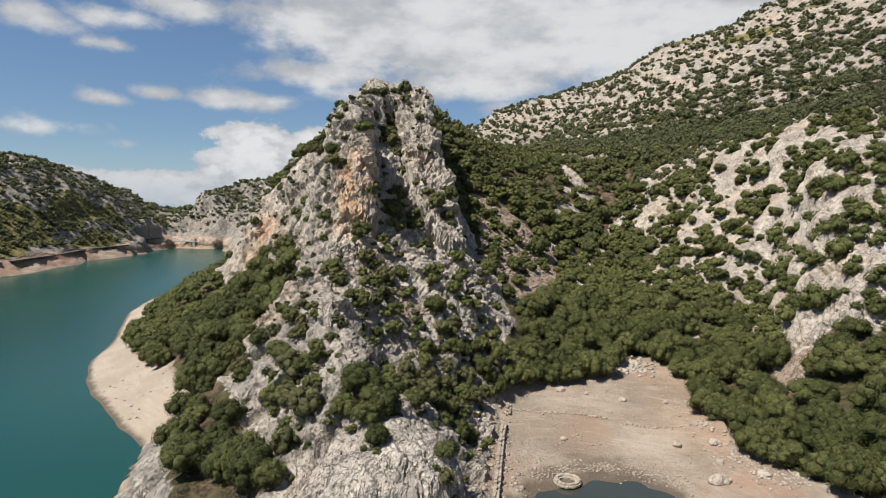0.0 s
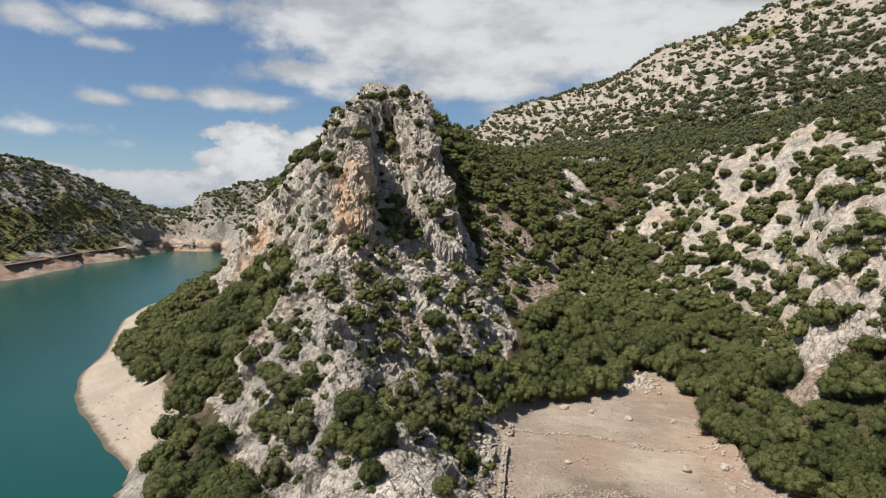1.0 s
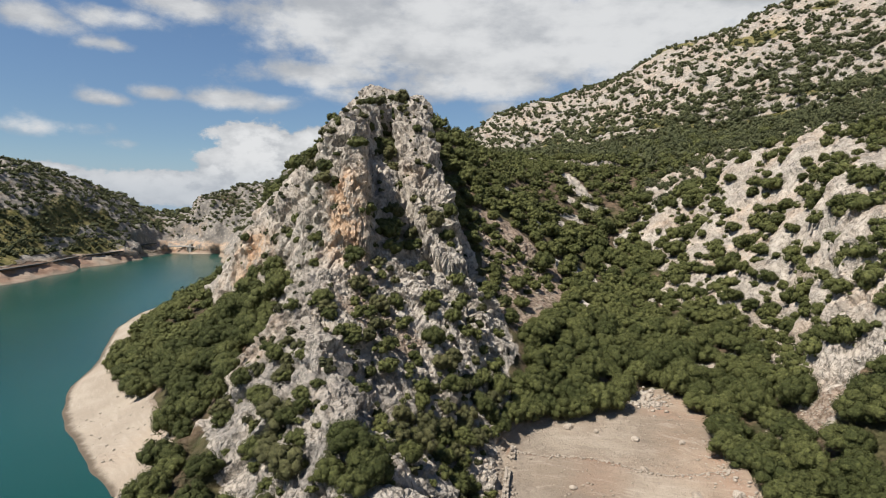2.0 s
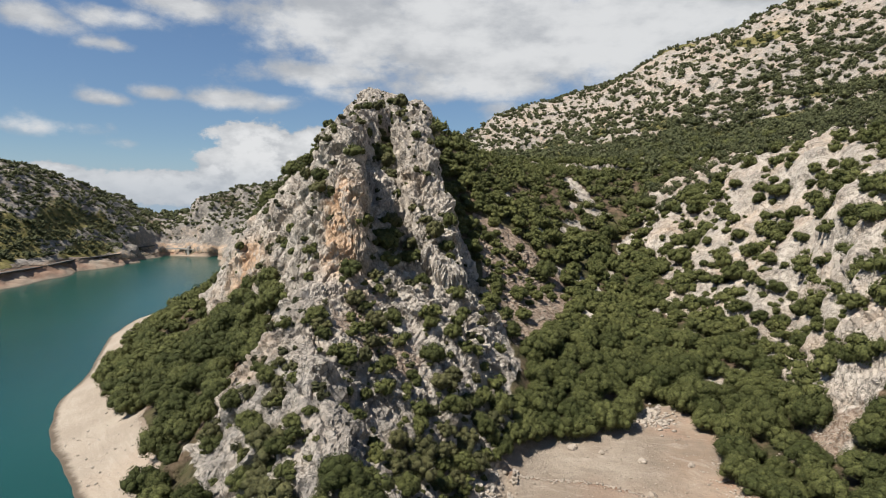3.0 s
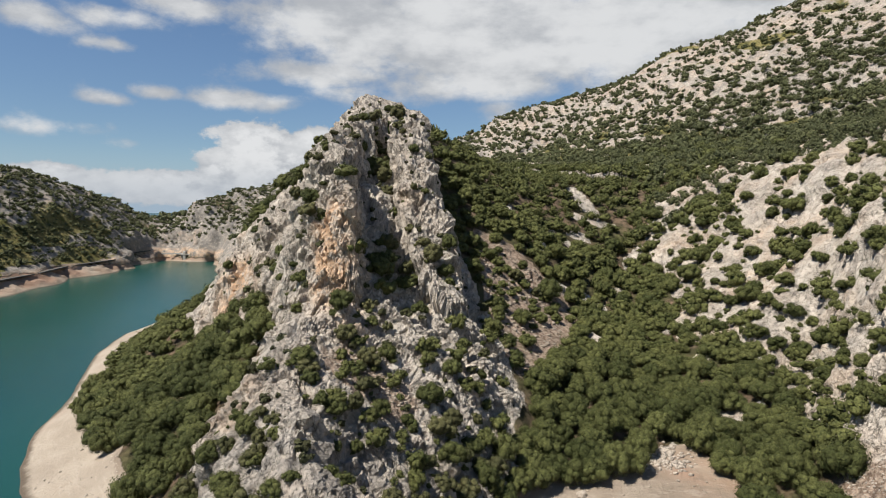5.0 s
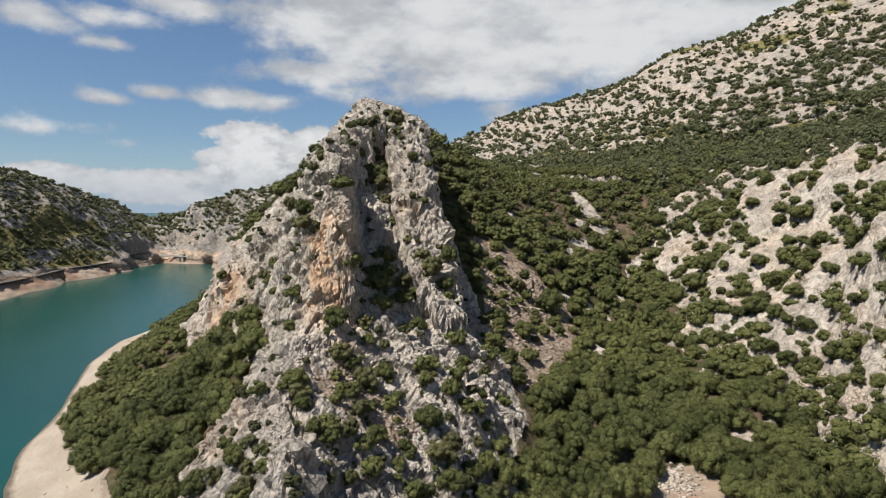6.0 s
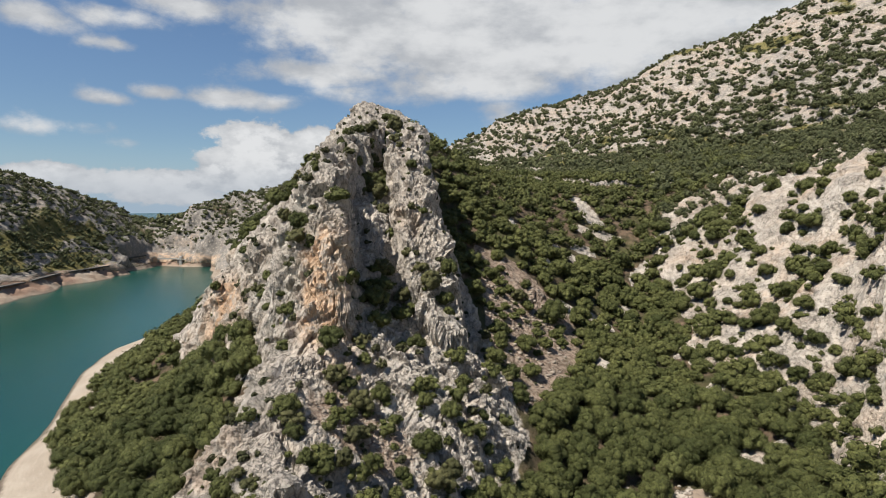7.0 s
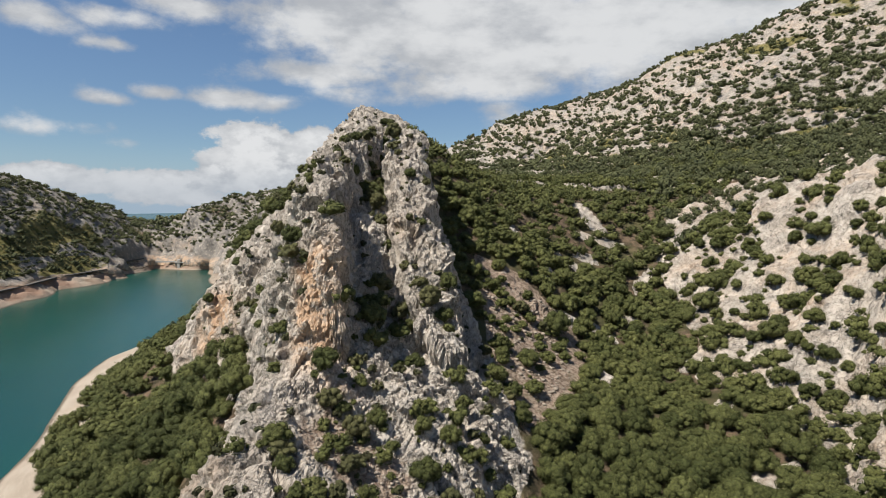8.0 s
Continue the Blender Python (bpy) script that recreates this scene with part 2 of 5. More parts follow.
pond_mat, n = material("pond_water")
where = n.add("ShaderNodeTexCoord").outputs["Object"]
finish(n, n.mix(n.noise(where, 0.3, 4), (0.026, 0.034, 0.027, 1), (0.045, 0.048, 0.037, 1)), 0.1, n.noise(where, 1.2, 3), 0.08, 0.1, 0.5)


def foliage(name, dark, light, island, fine=True):
    m, n = material(name)
    geometry = n.add("ShaderNodeNewGeometry")
    where = geometry.outputs["Position"]
    one = geometry.outputs["Random Per Island"]
    tree = n.noise(where, 0.22, 4, 0.6) if island else n.add("ShaderNodeObjectInfo").outputs["Random"]
    base = n.mix(n.ramp(tree, 0.3 if island else 0.0, 0.7 if island else 1.0), dark, light)
    base = n.mix(n.ramp(one, 0.0, 1.0, 0.0, 0.38), base, tuple(v * 0.5 for v in dark[:3]) + (1,))
    base = n.mix(n.ramp(one, 0.86, 1.0, 0.0, 0.4), base, tuple(v * 1.15 for v in light[:3]) + (1,))
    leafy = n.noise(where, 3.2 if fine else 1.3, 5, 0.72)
    # shade in the hollows of the leaf relief painted dark, its raised parts lightened
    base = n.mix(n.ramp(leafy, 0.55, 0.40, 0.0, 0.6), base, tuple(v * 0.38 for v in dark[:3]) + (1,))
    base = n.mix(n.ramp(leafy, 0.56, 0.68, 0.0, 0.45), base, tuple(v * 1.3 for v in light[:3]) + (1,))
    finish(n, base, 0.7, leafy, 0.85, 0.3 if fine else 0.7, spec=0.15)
    return m


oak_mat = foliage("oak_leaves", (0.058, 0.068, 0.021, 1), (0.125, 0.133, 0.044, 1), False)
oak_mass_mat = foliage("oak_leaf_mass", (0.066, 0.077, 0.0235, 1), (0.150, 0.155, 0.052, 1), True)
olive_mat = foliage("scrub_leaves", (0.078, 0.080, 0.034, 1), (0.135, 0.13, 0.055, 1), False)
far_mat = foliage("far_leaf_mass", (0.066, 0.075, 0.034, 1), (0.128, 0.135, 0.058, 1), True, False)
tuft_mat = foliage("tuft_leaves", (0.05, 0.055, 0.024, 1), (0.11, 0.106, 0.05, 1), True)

bark_mat, n = material("bark")
where = n.add("ShaderNodeTexCoord").outputs["Object"]
g = n.noise(where, 6.0, 5, 0.6, (1.0, 1.0, 0.2))
finish(n, n.mix(g, (0.042, 0.033, 0.027, 1), (0.102, 0.09, 0.075, 1)), 0.9, g, 0.6, 0.05)

concrete_mat, n = material("concrete")
where = n.add("ShaderNodeTexCoord").outputs["Object"]
g = n.noise(where, 0.6, 6, 0.65)
finish(n, n.mix(n.ramp(g, 0.3, 0.7), (0.30, 0.28, 0.25, 1), (0.46, 0.44, 0.40, 1)), 0.9, g, 0.4, 0.05)

road_wall_mat, n = material("dark_masonry")
where = n.add("ShaderNodeTexCoord").outputs["Object"]
g = n.noise(where, 0.9, 6, 0.7)
finish(n, n.mix(n.ramp(g, 0.3, 0.7), (0.06, 0.057, 0.051, 1), (0.126, 0.117, 0.102, 1)), 0.9, g, 0.5, 0.1)

# ---- the lie of the land: named lines of the plan (x, y, height), joined by a smooth surface ----
LINES = []


def line(name, *points):
    """A crest, foot, shore or valley line of the landscape."""
    LINES.append(np.array(points, float))


# lake and shores
line("lake bed", (-52, 45, -6), (-70, 75, -7), (-95, 120, -8), (-125, 190, -8), (-148, 270, -7), (-155, 350, -5))
line("near shore", (-18, 32, 0), (-29, 51, 0), (-32.5, 62, 0), (-38.6, 68.6, 0), (-43.8, 74.6, 0), (-49.2, 81, 0), (-53.4, 86.9, 0), (-57, 93, 0), (-60.6, 100.8, 0), (-65.8, 116.8, 0), (-73, 133, 0), (-78.5, 146, 0), (-84, 168, 0))
line("far part of near shore", (-83, 185, 0), (-86, 230, 0), (-103, 300, 0), (-127, 350, 0), (-143, 384, 0))
line("wood edge above the shore", (-22, 47, 4), (-26, 56, 3.6), (-28.5, 65, 3.4), (-31, 72, 3.2), (-42, 86.5, 2.8), (-52, 99, 2.9), (-65, 138, 4), (-70, 165, 5), (-69, 190, 6))
line("wooded flank", (-28.6, 77, 6.6), (-28.4, 83.6, 9.6), (-32.6, 89.9, 8.6), (-38.3, 93.5, 7), (-42, 105, 8), (-49, 122, 10.5), (-57, 150, 11))
line("flank foot", (-31.6, 78.4, 5.4), (-34.8, 85, 6.2), (-44, 96, 4.6))
line("flank behind", (-54, 200, 18), (-60, 250, 20), (-78, 310, 22), (-108, 370, 26))
# the rock pinnacle
line("spur crest", (-3, 44.5, 8.5), (-8.6, 52, 12.8), (-10.6, 60.4, 16.4), (-13, 67.4, 18.3), (-14.9, 75.8, 21.5), (-13.3, 80, 24))
line("orange wall foot", (-18.5, 91, 26.5), (-16.6, 86.8, 24.2), (-13.2, 80.8, 23), (-9.8, 79.6, 21.4))
line("tower wall foot", (-8.4, 84.5, 23.4), (-8.6, 90, 26.4), (-9.2, 97, 30.8))
line("behind the tower", (-14, 104, 37), (-10.4, 103.5, 35.5), (-11, 110, 37.5), (-13, 120, 41.5), (-11, 132, 45), (-9, 142, 48))
line("chimney", (-8.4, 101, 31.4), (-6.6, 97, 27), (-6.4, 92.5, 25.2), (-5, 86, 21.6), (-3, 80.5, 17.4))
line("peak crest", (-12, 158, 54), (-17.5, 171, 61), (-20.5, 177, 63), (-24, 188, 60))
line("peak flank", (-27, 172, 55), (-30, 158, 46))
line("cliff foot", (7, 95, 15), (6.2, 101, 17.6), (5, 107, 20.5), (3, 114, 25), (1.6, 121, 28.5), (1.4, 129, 31.5), (1.2, 137, 36))
line("left slab", (-16.4, 88.4, 25.1), (-19, 94.3, 29.4), (-21.5, 113.6, 35.6), (-25.7, 115.2, 34.2), (-28.8, 109.2, 30.6))
line("left slab foot", (-20.5, 88, 17), (-24, 94.3, 19.2), (-29, 101, 18.5), (-35.5, 116.7, 21.6))
line("left buttress", (-31, 118, 32), (-35.8, 116.6, 25.6), (-37.8, 117.4, 23.6), (-42.5, 121, 17.5))
line("left buttress foot", (-35, 108, 13), (-39.4, 116, 14.2), (-46, 122, 11.5))
line("left shoulder", (-23, 150, 44.5), (-30, 141, 38.3), (-35, 139, 35.3), (-39, 138, 28.5), (-43.5, 137, 20), (-50, 141, 12.5))
line("behind the shoulder", (-38, 158, 33), (-46, 160, 22), (-56, 162, 12))
line("spur left rim", (-12.6, 57.2, 13.3), (-17.6, 66.4, 14.6), (-17.6, 69.4, 17), (-18.5, 77, 17))
line("spur left foot", (-11, 43, 5), (-16, 53, 6.5), (-21.5, 61, 7.6), (-23.5, 67, 9), (-23.5, 76, 11))
line("ledges right of the spur", (-8.2, 60.5, 10.8), (-4.2, 64.6, 9.3), (-6.9, 67.6, 14), (-2.3, 72.7, 12.4))
line("upper ledges", (-11, 75, 17.6), (-6.5, 78.7, 17.4), (-1.3, 80.2, 16.6), (3.3, 78.9, 12.5), (6.2, 91, 16.6))
line("right foot", (2, 38, 1), (2.8, 47, 1.2), (3.6, 56, 1.4), (5.2, 64, 2), (6.5, 71, 3.4), (9, 80, 5), (12, 87, 7))
line("near foot", (-14, 30, 1), (-6, 34, 2), (-4, 39, 6.5))
# dry bay with its pond
line("bay sill", (2, 36, 1.6), (12, 37, 0.9), (22, 36, 0.9), (34, 36, 1.6))
line("pond", (10, 45, -0.9), (15, 49, -1), (18, 48, -0.8))
line("pond rim", (6.5, 52, 0.5), (9.5, 58.2, 0.4), (16, 59.2, 0.32), (22, 58, 0.5), (26, 53, 0.9))
line("ring bank", (10.6, 54.2, 0.12), (12.4, 54.8, 0.14))
line("pond edge", (6, 51.5, 0.14), (8.3, 53.4, 0.14), (10.5, 55.2, 0.16), (16.1, 55.6, 0.08), (19.2, 54.8, 0.1), (21.2, 53.2, 0.12), (22, 50, 0.15))
line("dry bay", (7.9, 68.6, 1.3), (14, 66.3, 1.1), (22, 64, 0.9), (29, 63.6, 1.4))
line("bay head", (12.5, 77, 2.4), (18.2, 77.5, 3.0), (24, 82, 3.9), (26, 82.5, 3.7), (31, 76, 2.7), (30, 69, 2.3), (33, 58, 2.6), (39, 47, 3.6))
# wooded valley
line("valley floor", (20, 85, 5.6), (24, 96, 8), (30, 110, 9.2), (37, 124, 10.5), (43.6, 145, 17.4), (46, 165, 27), (52, 178, 33))
line("valley mouth", (28, 88, 5), (32, 86, 5), (39.4, 89.5, 6.6), (38, 100, 8.6))
line("valley west side", (10.5, 97, 13), (13.5, 106, 14.5), (13.2, 126, 24.6), (13.6, 139, 31), (12, 160, 40))
line("valley middle", (23, 121.6, 14.8), (23, 139, 24.5), (32.6, 143, 20), (30, 162, 32), (37, 180, 39))
line("saddle", (-14, 205, 54), (3, 191, 47), (19, 186, 42.5), (45, 192, 40), (66, 186, 38.5), (86, 184, 47))
line("behind the saddle", (-10, 240, 48), (25, 245, 44), (60, 255, 46), (90, 262, 52))
# mountain on the other side
line("slab line", (41.7, 116.5, 12), (50.5, 121, 18.4), (61.7, 126.6, 26), (69.4, 128.7, 30.4), (74, 130, 40.2), (79.3, 136, 43.3))
line("upper slabs", (52.8, 149.4, 24.4), (62.4, 151, 31.3), (67.5, 140.5, 33), (72, 160, 40), (88, 162, 47))
line("crag crest", (44.2, 66.5, 12.5), (49, 77.5, 19.4), (55, 88, 25), (59.1, 97, 29.3), (66, 110, 33), (73, 121, 36.5), (77, 128, 42))
line("crag face", (48, 87.5, 11), (54.6, 93, 17), (59.4, 108, 23.6))
line("crag foot", (37.5, 63, 5.2), (40.5, 71, 5.8), (45, 85, 8), (49.5, 97, 11.2), (48, 105, 13.2))
line("near right slope", (50, 52, 12), (60, 70, 22), (75, 90, 35), (100, 120, 52), (125, 160, 60))
line("mid mountain", (104, 224, 52), (125.6, 226, 58.5), (141.6, 209, 62), (170, 190, 74))
line("mountain", (90, 310, 61.5), (109, 325, 74.5), (135, 319, 88), (144, 242, 73), (203.6, 304, 118.5))
line("mountain crest", (27, 505, 93.5), (43, 470, 99.5), (68, 452, 104), (88, 440, 104.5), (92, 440, 108), (125, 428, 118.5), (150, 415, 133), (162, 408, 137.5), (186, 390, 139.5), (194, 383, 144), (218, 370, 155), (300, 380, 184))
line("mountain nose", (67.7, 395, 67), (58.3, 424, 85), (30, 470, 84), (18, 520, 84))
line("behind the mountain", (0, 560, 70), (150, 560, 90), (330, 560, 120), (500, 400, 170), (420, 200, 150))
# hill across the lake
line("far shore", (-160, 190, 0), (-167, 223, 0), (-169, 259, 0), (-177, 292, 0), (-170, 322, 0), (-174, 333, 0), (-182, 352, 0), (-178, 386, 0))
line("lake road", (-173, 225, 4.9), (-176, 268, 5.2), (-182, 300, 5.5), (-176, 336, 5.9), (-187, 360, 7), (-186, 395, 8))
line("above the road", (-178, 225, 5.6), (-181, 268, 6.2), (-187, 300, 6.6), (-181, 338, 7), (-192, 362, 8.5))
line("hill side", (-192, 290, 13.5), (-206, 296, 28), (-192, 322, 14), (-202, 330, 24), (-196, 360, 14), (-202, 374, 23), (-196, 400, 15), (-194, 436, 16))
line("hill crest", (-255, 280, 57), (-247, 330, 53), (-225, 341, 44.5), (-227, 370, 42), (-234, 433, 35.5), (-216, 452, 17))
line("behind the hill", (-330, 330, 50), (-330, 450, 25), (-260, 520, 10))
line("gorge east wall", (-145, 388, 10), (-147, 396, 18), (-158, 412, 30), (-164, 427, 35), (-161, 475, 40.5), (-140, 450, 41), (-120, 420, 36))
line("gorge floor", (-168, 396, 6), (-180, 440, 2), (-195, 500, 0))
line("gorge mouth", (-203, 455, 11), (-208, 480, 6), (-222, 505, 5), (-240, 545, 4), (-205, 560, 4), (-260, 600, 4))
line("hills beyond", (-560, 740, 42), (-420, 745, 24), (-368, 750, 15), (-340, 760, 24), (-305, 768, 29), (-240, 780, 33), (-120, 800, 40), (150, 900, 60), (420, 800, 90))
line("coast", (-900, 880, -10), (-400, 900, -12), (0, 1000, -12), (700, 1000, -12))
line("horizon", (-2200, 2600, -20), (-900, 2700, -20), (0, 2700, -20), (1200, 2600, -20), (2200, 1500, -10), (2200, 0, 60), (1200, -700, 30), (-300, -700, 0), (-1600, 0, 20), (-900, 400, 60))
line("near water", (-60, 0, -4), (-30, 15, -3), (0, 10, -2), (30, 20, 0), (60, 20, 6), (0, -60, -4), (100, -40, 20))


def sampled(points, step):
    out = [points[0]]
    for a, b in zip(points, points[1:]):
        n = max(1, int(np.linalg.norm((b - a)[:2]) / step))
        out += [a + (b - a) * k / n for k in range(1, n + 1)]
    return out


SAMPLES = np.array([p for points in LINES for p in sampled(points, 4 if np.abs(points[:, :2]).max() < 150 and points[:, 1].max() < 215 else 45)])
SITES, COUNT = SAMPLES[:, :2], len(SAMPLES)
SOFT = 0.5  # metres over which a crease in the ground is rounded
apart = np.sqrt(((SITES[:, None] - SITES[None]) ** 2).sum(2) + SOFT * SOFT)
system = np.zeros((COUNT + 3, COUNT + 3))
system[:COUNT, :COUNT] = apart - np.eye(COUNT) * 0.12
system[:COUNT, COUNT], system[:COUNT, COUNT + 1:] = 1, SITES / 100
system[COUNT:, :COUNT] = system[:COUNT, COUNT:].T
WEIGHTS = np.linalg.solve(system, np.concatenate([SAMPLES[:, 2], np.zeros(3)]))


def inset(x, y, corners):
    """Distance from the outline, plus inside and minus outside."""
    best, hit = np.full(x.shape, 1e9), np.zeros(x.shape, bool)
    for (ax, ay), (bx, by) in zip(corners, corners[1:] + corners[:1]):
        dx, dy = bx - ax, by - ay
        t = np.clip(((x - ax) * dx + (y - ay) * dy) / (dx * dx + dy * dy), 0, 1)
        best = np.minimum(best, (x - ax - t * dx) ** 2 + (y - ay - t * dy) ** 2)
        hit ^= ((ay > y) != (by > y)) & (x < dx * (y - ay) / (by - ay + 1e-9) + ax)
    return np.where(hit, 1, -1) * np.sqrt(best)


def massif(x, y, corners, top, steep):
    """A rock mass with steep walls: its top inside the outline, falling away outside it by a number, or by a function of the place."""
    out = np.full(x.shape, -99.0)
    c = np.array(corners)
    near = (x > c[:, 0].min() - 9) & (x < c[:, 0].max() + 9) & (y > c[:, 1].min() - 9) & (y < c[:, 1].max() + 9)
    if near.any():
        d = inset(x[near], y[near], corners)
        fall = steep(x[near], y[near]) if callable(steep) else steep
        out[near] = top(x[near], y[near]) + np.minimum(d * fall, 0) + np.minimum(d, 1.2) * 0.5
    return out


def tower_top(x, y):
    return np.interp(y, [81, 83, 86, 89, 92, 95.5, 98, 101, 106], [28, 33.4, 37, 39.4, 41, 42.4, 41.8, 39.5, 35]) + np.minimum(x + 12, 0) * 0.25


def tower_fall(x, y):
    """Sheer on the shaded side, sloping on the orange one."""
    axis = -10.7 - 4.2 * (y - 82.2) / 18.8
    return 2.6 + 3.4 * np.clip((x - axis) / 1.2 + 0.5, 0, 1)


def summit_top(x, y):
    ridge = np.interp(y, [88, 93, 99, 106, 111.6, 119, 122, 130, 136, 142], [23.5, 27, 31.6, 37, 41.6, 47.2, 50, 51, 49, 45.5])
    tilt = np.interp(y, [90, 108, 118], [0.5, 0.5, 0.1])
    return ridge - np.maximum(x + 4, 0) * tilt + np.minimum(x + 5, 0) * 0.7


def rib_top(x, y):
    return np.interp(y, [97, 101, 110, 120, 130, 146], [41.3, 41.8, 44.8, 48, 50.6, 53.6]) - np.abs(x + 14) * 0.35


def nose_top(x, y):
    return 9.2 - 0.12 * (x + 4) ** 2 * 0.6 - 0.05 * (y - 44.5) ** 2


MASSIFS = [
    ([(-10.4, 82.2), (-11.2, 86), (-11.9, 90), (-12.6, 96), (-13.0, 101), (-17, 102), (-17.4, 96), (-16.2, 90), (-13, 84.2)], tower_top, tower_fall),
    ([(3.4, 92.5), (1.6, 100), (-0.4, 108), (-2.4, 114), (-3.1, 121), (-3.1, 129), (-3.8, 137), (-7.5, 139), (-8.2, 120), (-7.6, 111), (-6.6, 103.4), (-3.9, 96), (-2.2, 90), (1.2, 88.5)], summit_top, 6.5),
    ([(-13.6, 100), (-13.6, 110), (-12.8, 120), (-12.2, 132), (-12.5, 146), (-18.5, 146), (-18.5, 130), (-17.8, 115), (-17, 99)], rib_top, 5.0),
    ([(-10, 41.5), (-9, 45.5), (-3, 47.2), (0.4, 45.5), (1, 42), (-2, 38.6), (-8, 38.4)], nose_top, 2.2),
]


def height(x, y):
    """Height of the smooth ground."""
    x, y = np.asarray(x, float), np.asarray(y, float)
    shape = np.broadcast(x, y).shape
    x, y = np.broadcast_to(x, shape).ravel(), np.broadcast_to(y, shape).ravel()
    out = np.empty(len(x))
    for k in range(0, len(x), 20000):
        a, b = x[k:k + 20000], y[k:k + 20000]
        d = np.sqrt((a[:, None] - SITES[:, 0]) ** 2 + (b[:, None] - SITES[:, 1]) ** 2 + SOFT * SOFT)
        low = d @ WEIGHTS[:COUNT] + WEIGHTS[COUNT] + (a * WEIGHTS[COUNT + 1] + b * WEIGHTS[COUNT + 2]) / 100
        for corners, top, steep in MASSIFS:
            low = np.maximum(low, massif(a, b, corners, top, steep))
        out[k:k + 20000] = low
    return out.reshape(shape)


# ---- noise ----
RNG = np.random.RandomState(7)
TABLE = RNG.permutation(256)
TABLE = np.concatenate([TABLE, TABLE, TABLE])
GRADIENT = RNG.normal(size=(256, 3))
GRADIENT /= np.linalg.norm(GRADIENT, axis=1)[:, None]


def perlin(x, y, z):
    """Gradient noise, about -0.7 to 0.7."""
    xi, yi, zi = np.floor(x).astype(int), np.floor(y).astype(int), np.floor(z).astype(int)
    fx, fy, fz = x - xi, y - yi, z - zi
    u, v, w = (f * f * f * (f * (f * 6 - 15) + 10) for f in (fx, fy, fz))
    total = 0
    for i in (0, 1):
        for j in (0, 1):
            for k in (0, 1):
                g = GRADIENT[TABLE[TABLE[TABLE[(xi + i) & 255] + ((yi + j) & 255)] + ((zi + k) & 255)]]
                dot = g[..., 0] * (fx - i) + g[..., 1] * (fy - j) + g[..., 2] * (fz - k)
                total = total + dot * (u if i else 1 - u) * (v if j else 1 - v) * (w if k else 1 - w)
    return total


SPOT = RNG.uniform(0, 1, (256, 3))
BLOCK = RNG.uniform(-1, 1, 256)


def facets(x, y, z):
    """Angular facets: a tilted plane for each fractured block (about -0.6 to 0.6), and the distance from its crack."""
    xi, yi, zi = np.floor(x).astype(int), np.floor(y).astype(int), np.floor(z).astype(int)
    first, second, plane = np.full(x.shape, 9.0), np.full(x.shape, 9.0), np.zeros(x.shape)
    for i in (-1, 0, 1):
        for j in (-1, 0, 1):
            for k in (-1, 0, 1):
                cell = TABLE[TABLE[TABLE[(xi + i) & 255] + ((yi + j) & 255)] + ((zi + k) & 255)]
                q, g = SPOT[cell], GRADIENT[cell]
                px, py, pz = x - xi - i - q[..., 0], y - yi - j - q[..., 1], z - zi - k - q[..., 2]
                d = px * px + py * py + pz * pz
                nearer = d < first
                second = np.where(nearer, first, np.minimum(second, d))
                plane = np.where(nearer, g[..., 0] * px + g[..., 1] * py + g[..., 2] * pz + 0.22 * BLOCK[cell], plane)
                first = np.where(nearer, d, first)
    return plane, np.sqrt(second) - np.sqrt(first)


def smooth(a, b, x):
    t = np.clip((x - a) / (b - a), 0, 1)
    return t * t * (3 - 2 * t)


def inside(x, y, corners):
    """Which of the points lie within the outline."""
    x, y = np.asarray(x, float), np.asarray(y, float)
    hit = np.zeros(x.shape, bool)
    for (ax, ay), (bx, by) in zip(corners, corners[1:] + corners[:1]):
        hit ^= ((ay > y) != (by > y)) & (x < (bx - ax) * (y - ay) / (by - ay + 1e-9) + ax)
    return hit


def gully(x, y):
    """Rounded slabs parted by narrow gullies that run down the mountain side: 0 in a gully, about 1 on a slab."""
    along, up = y * 0.88 - x * 0.47, x * 0.88 + y * 0.47
    bend = 0.6 * perlin(x / 14, y / 14, x * 0 + 6.6)
    return np.abs(perlin(along / 11 + bend, up / 34, x * 0 + 1.7)) * 2.6


def ovals(x, y, rows):
    """Greatest depth (1 in the middle, 0 at the rim) in any of the ovals (x, y, half length, half width, degrees)."""
    best = np.full(np.shape(x), -9.0)
    for cx, cy, a, b, turn in rows:
        c, s = math.cos(radians(turn)), math.sin(radians(turn))
        p, q = (x - cx) * c + (y - cy) * s, -(x - cx) * s + (y - cy) * c
        best = np.maximum(best, 1 - np.sqrt((p / a) ** 2 + (q / b) ** 2))
    return best

# ---- ground ----
def steps(start, end, at, spacing):
    out = [start]
    while out[-1] < end:
        out.append(out[-1] + float(np.interp(out[-1], at, spacing)))
    return np.array(out)


# outlines on the plan
FIN = [(-9, 34), (2.5, 36), (4.5, 56), (5.5, 66), (7, 74), (10, 86), (8, 96), (4.6, 108), (1.6, 120), (0.4, 131), (-3.4, 141), (-7, 165), (-14, 200), (-40, 190), (-58, 160), (-52, 135), (-47, 123), (-38, 112), (-27.5, 99), (-20.5, 89.5), (-21, 84), (-20.6, 77), (-22.8, 70.5), (-24, 64), (-18, 52), (-12, 42)]
BAY = [(1.5, 20), (3, 46), (4, 56), (5.6, 65), (7, 72), (10.5, 77.2), (13, 79), (16, 77.4), (22, 79), (25, 83.5), (29, 85), (32.2, 80.5), (33.4, 75.5), (31, 69), (29.6, 65), (30.8, 61.5), (29.8, 58.2), (31, 54.5), (33, 50), (37.5, 40), (45, 20)]
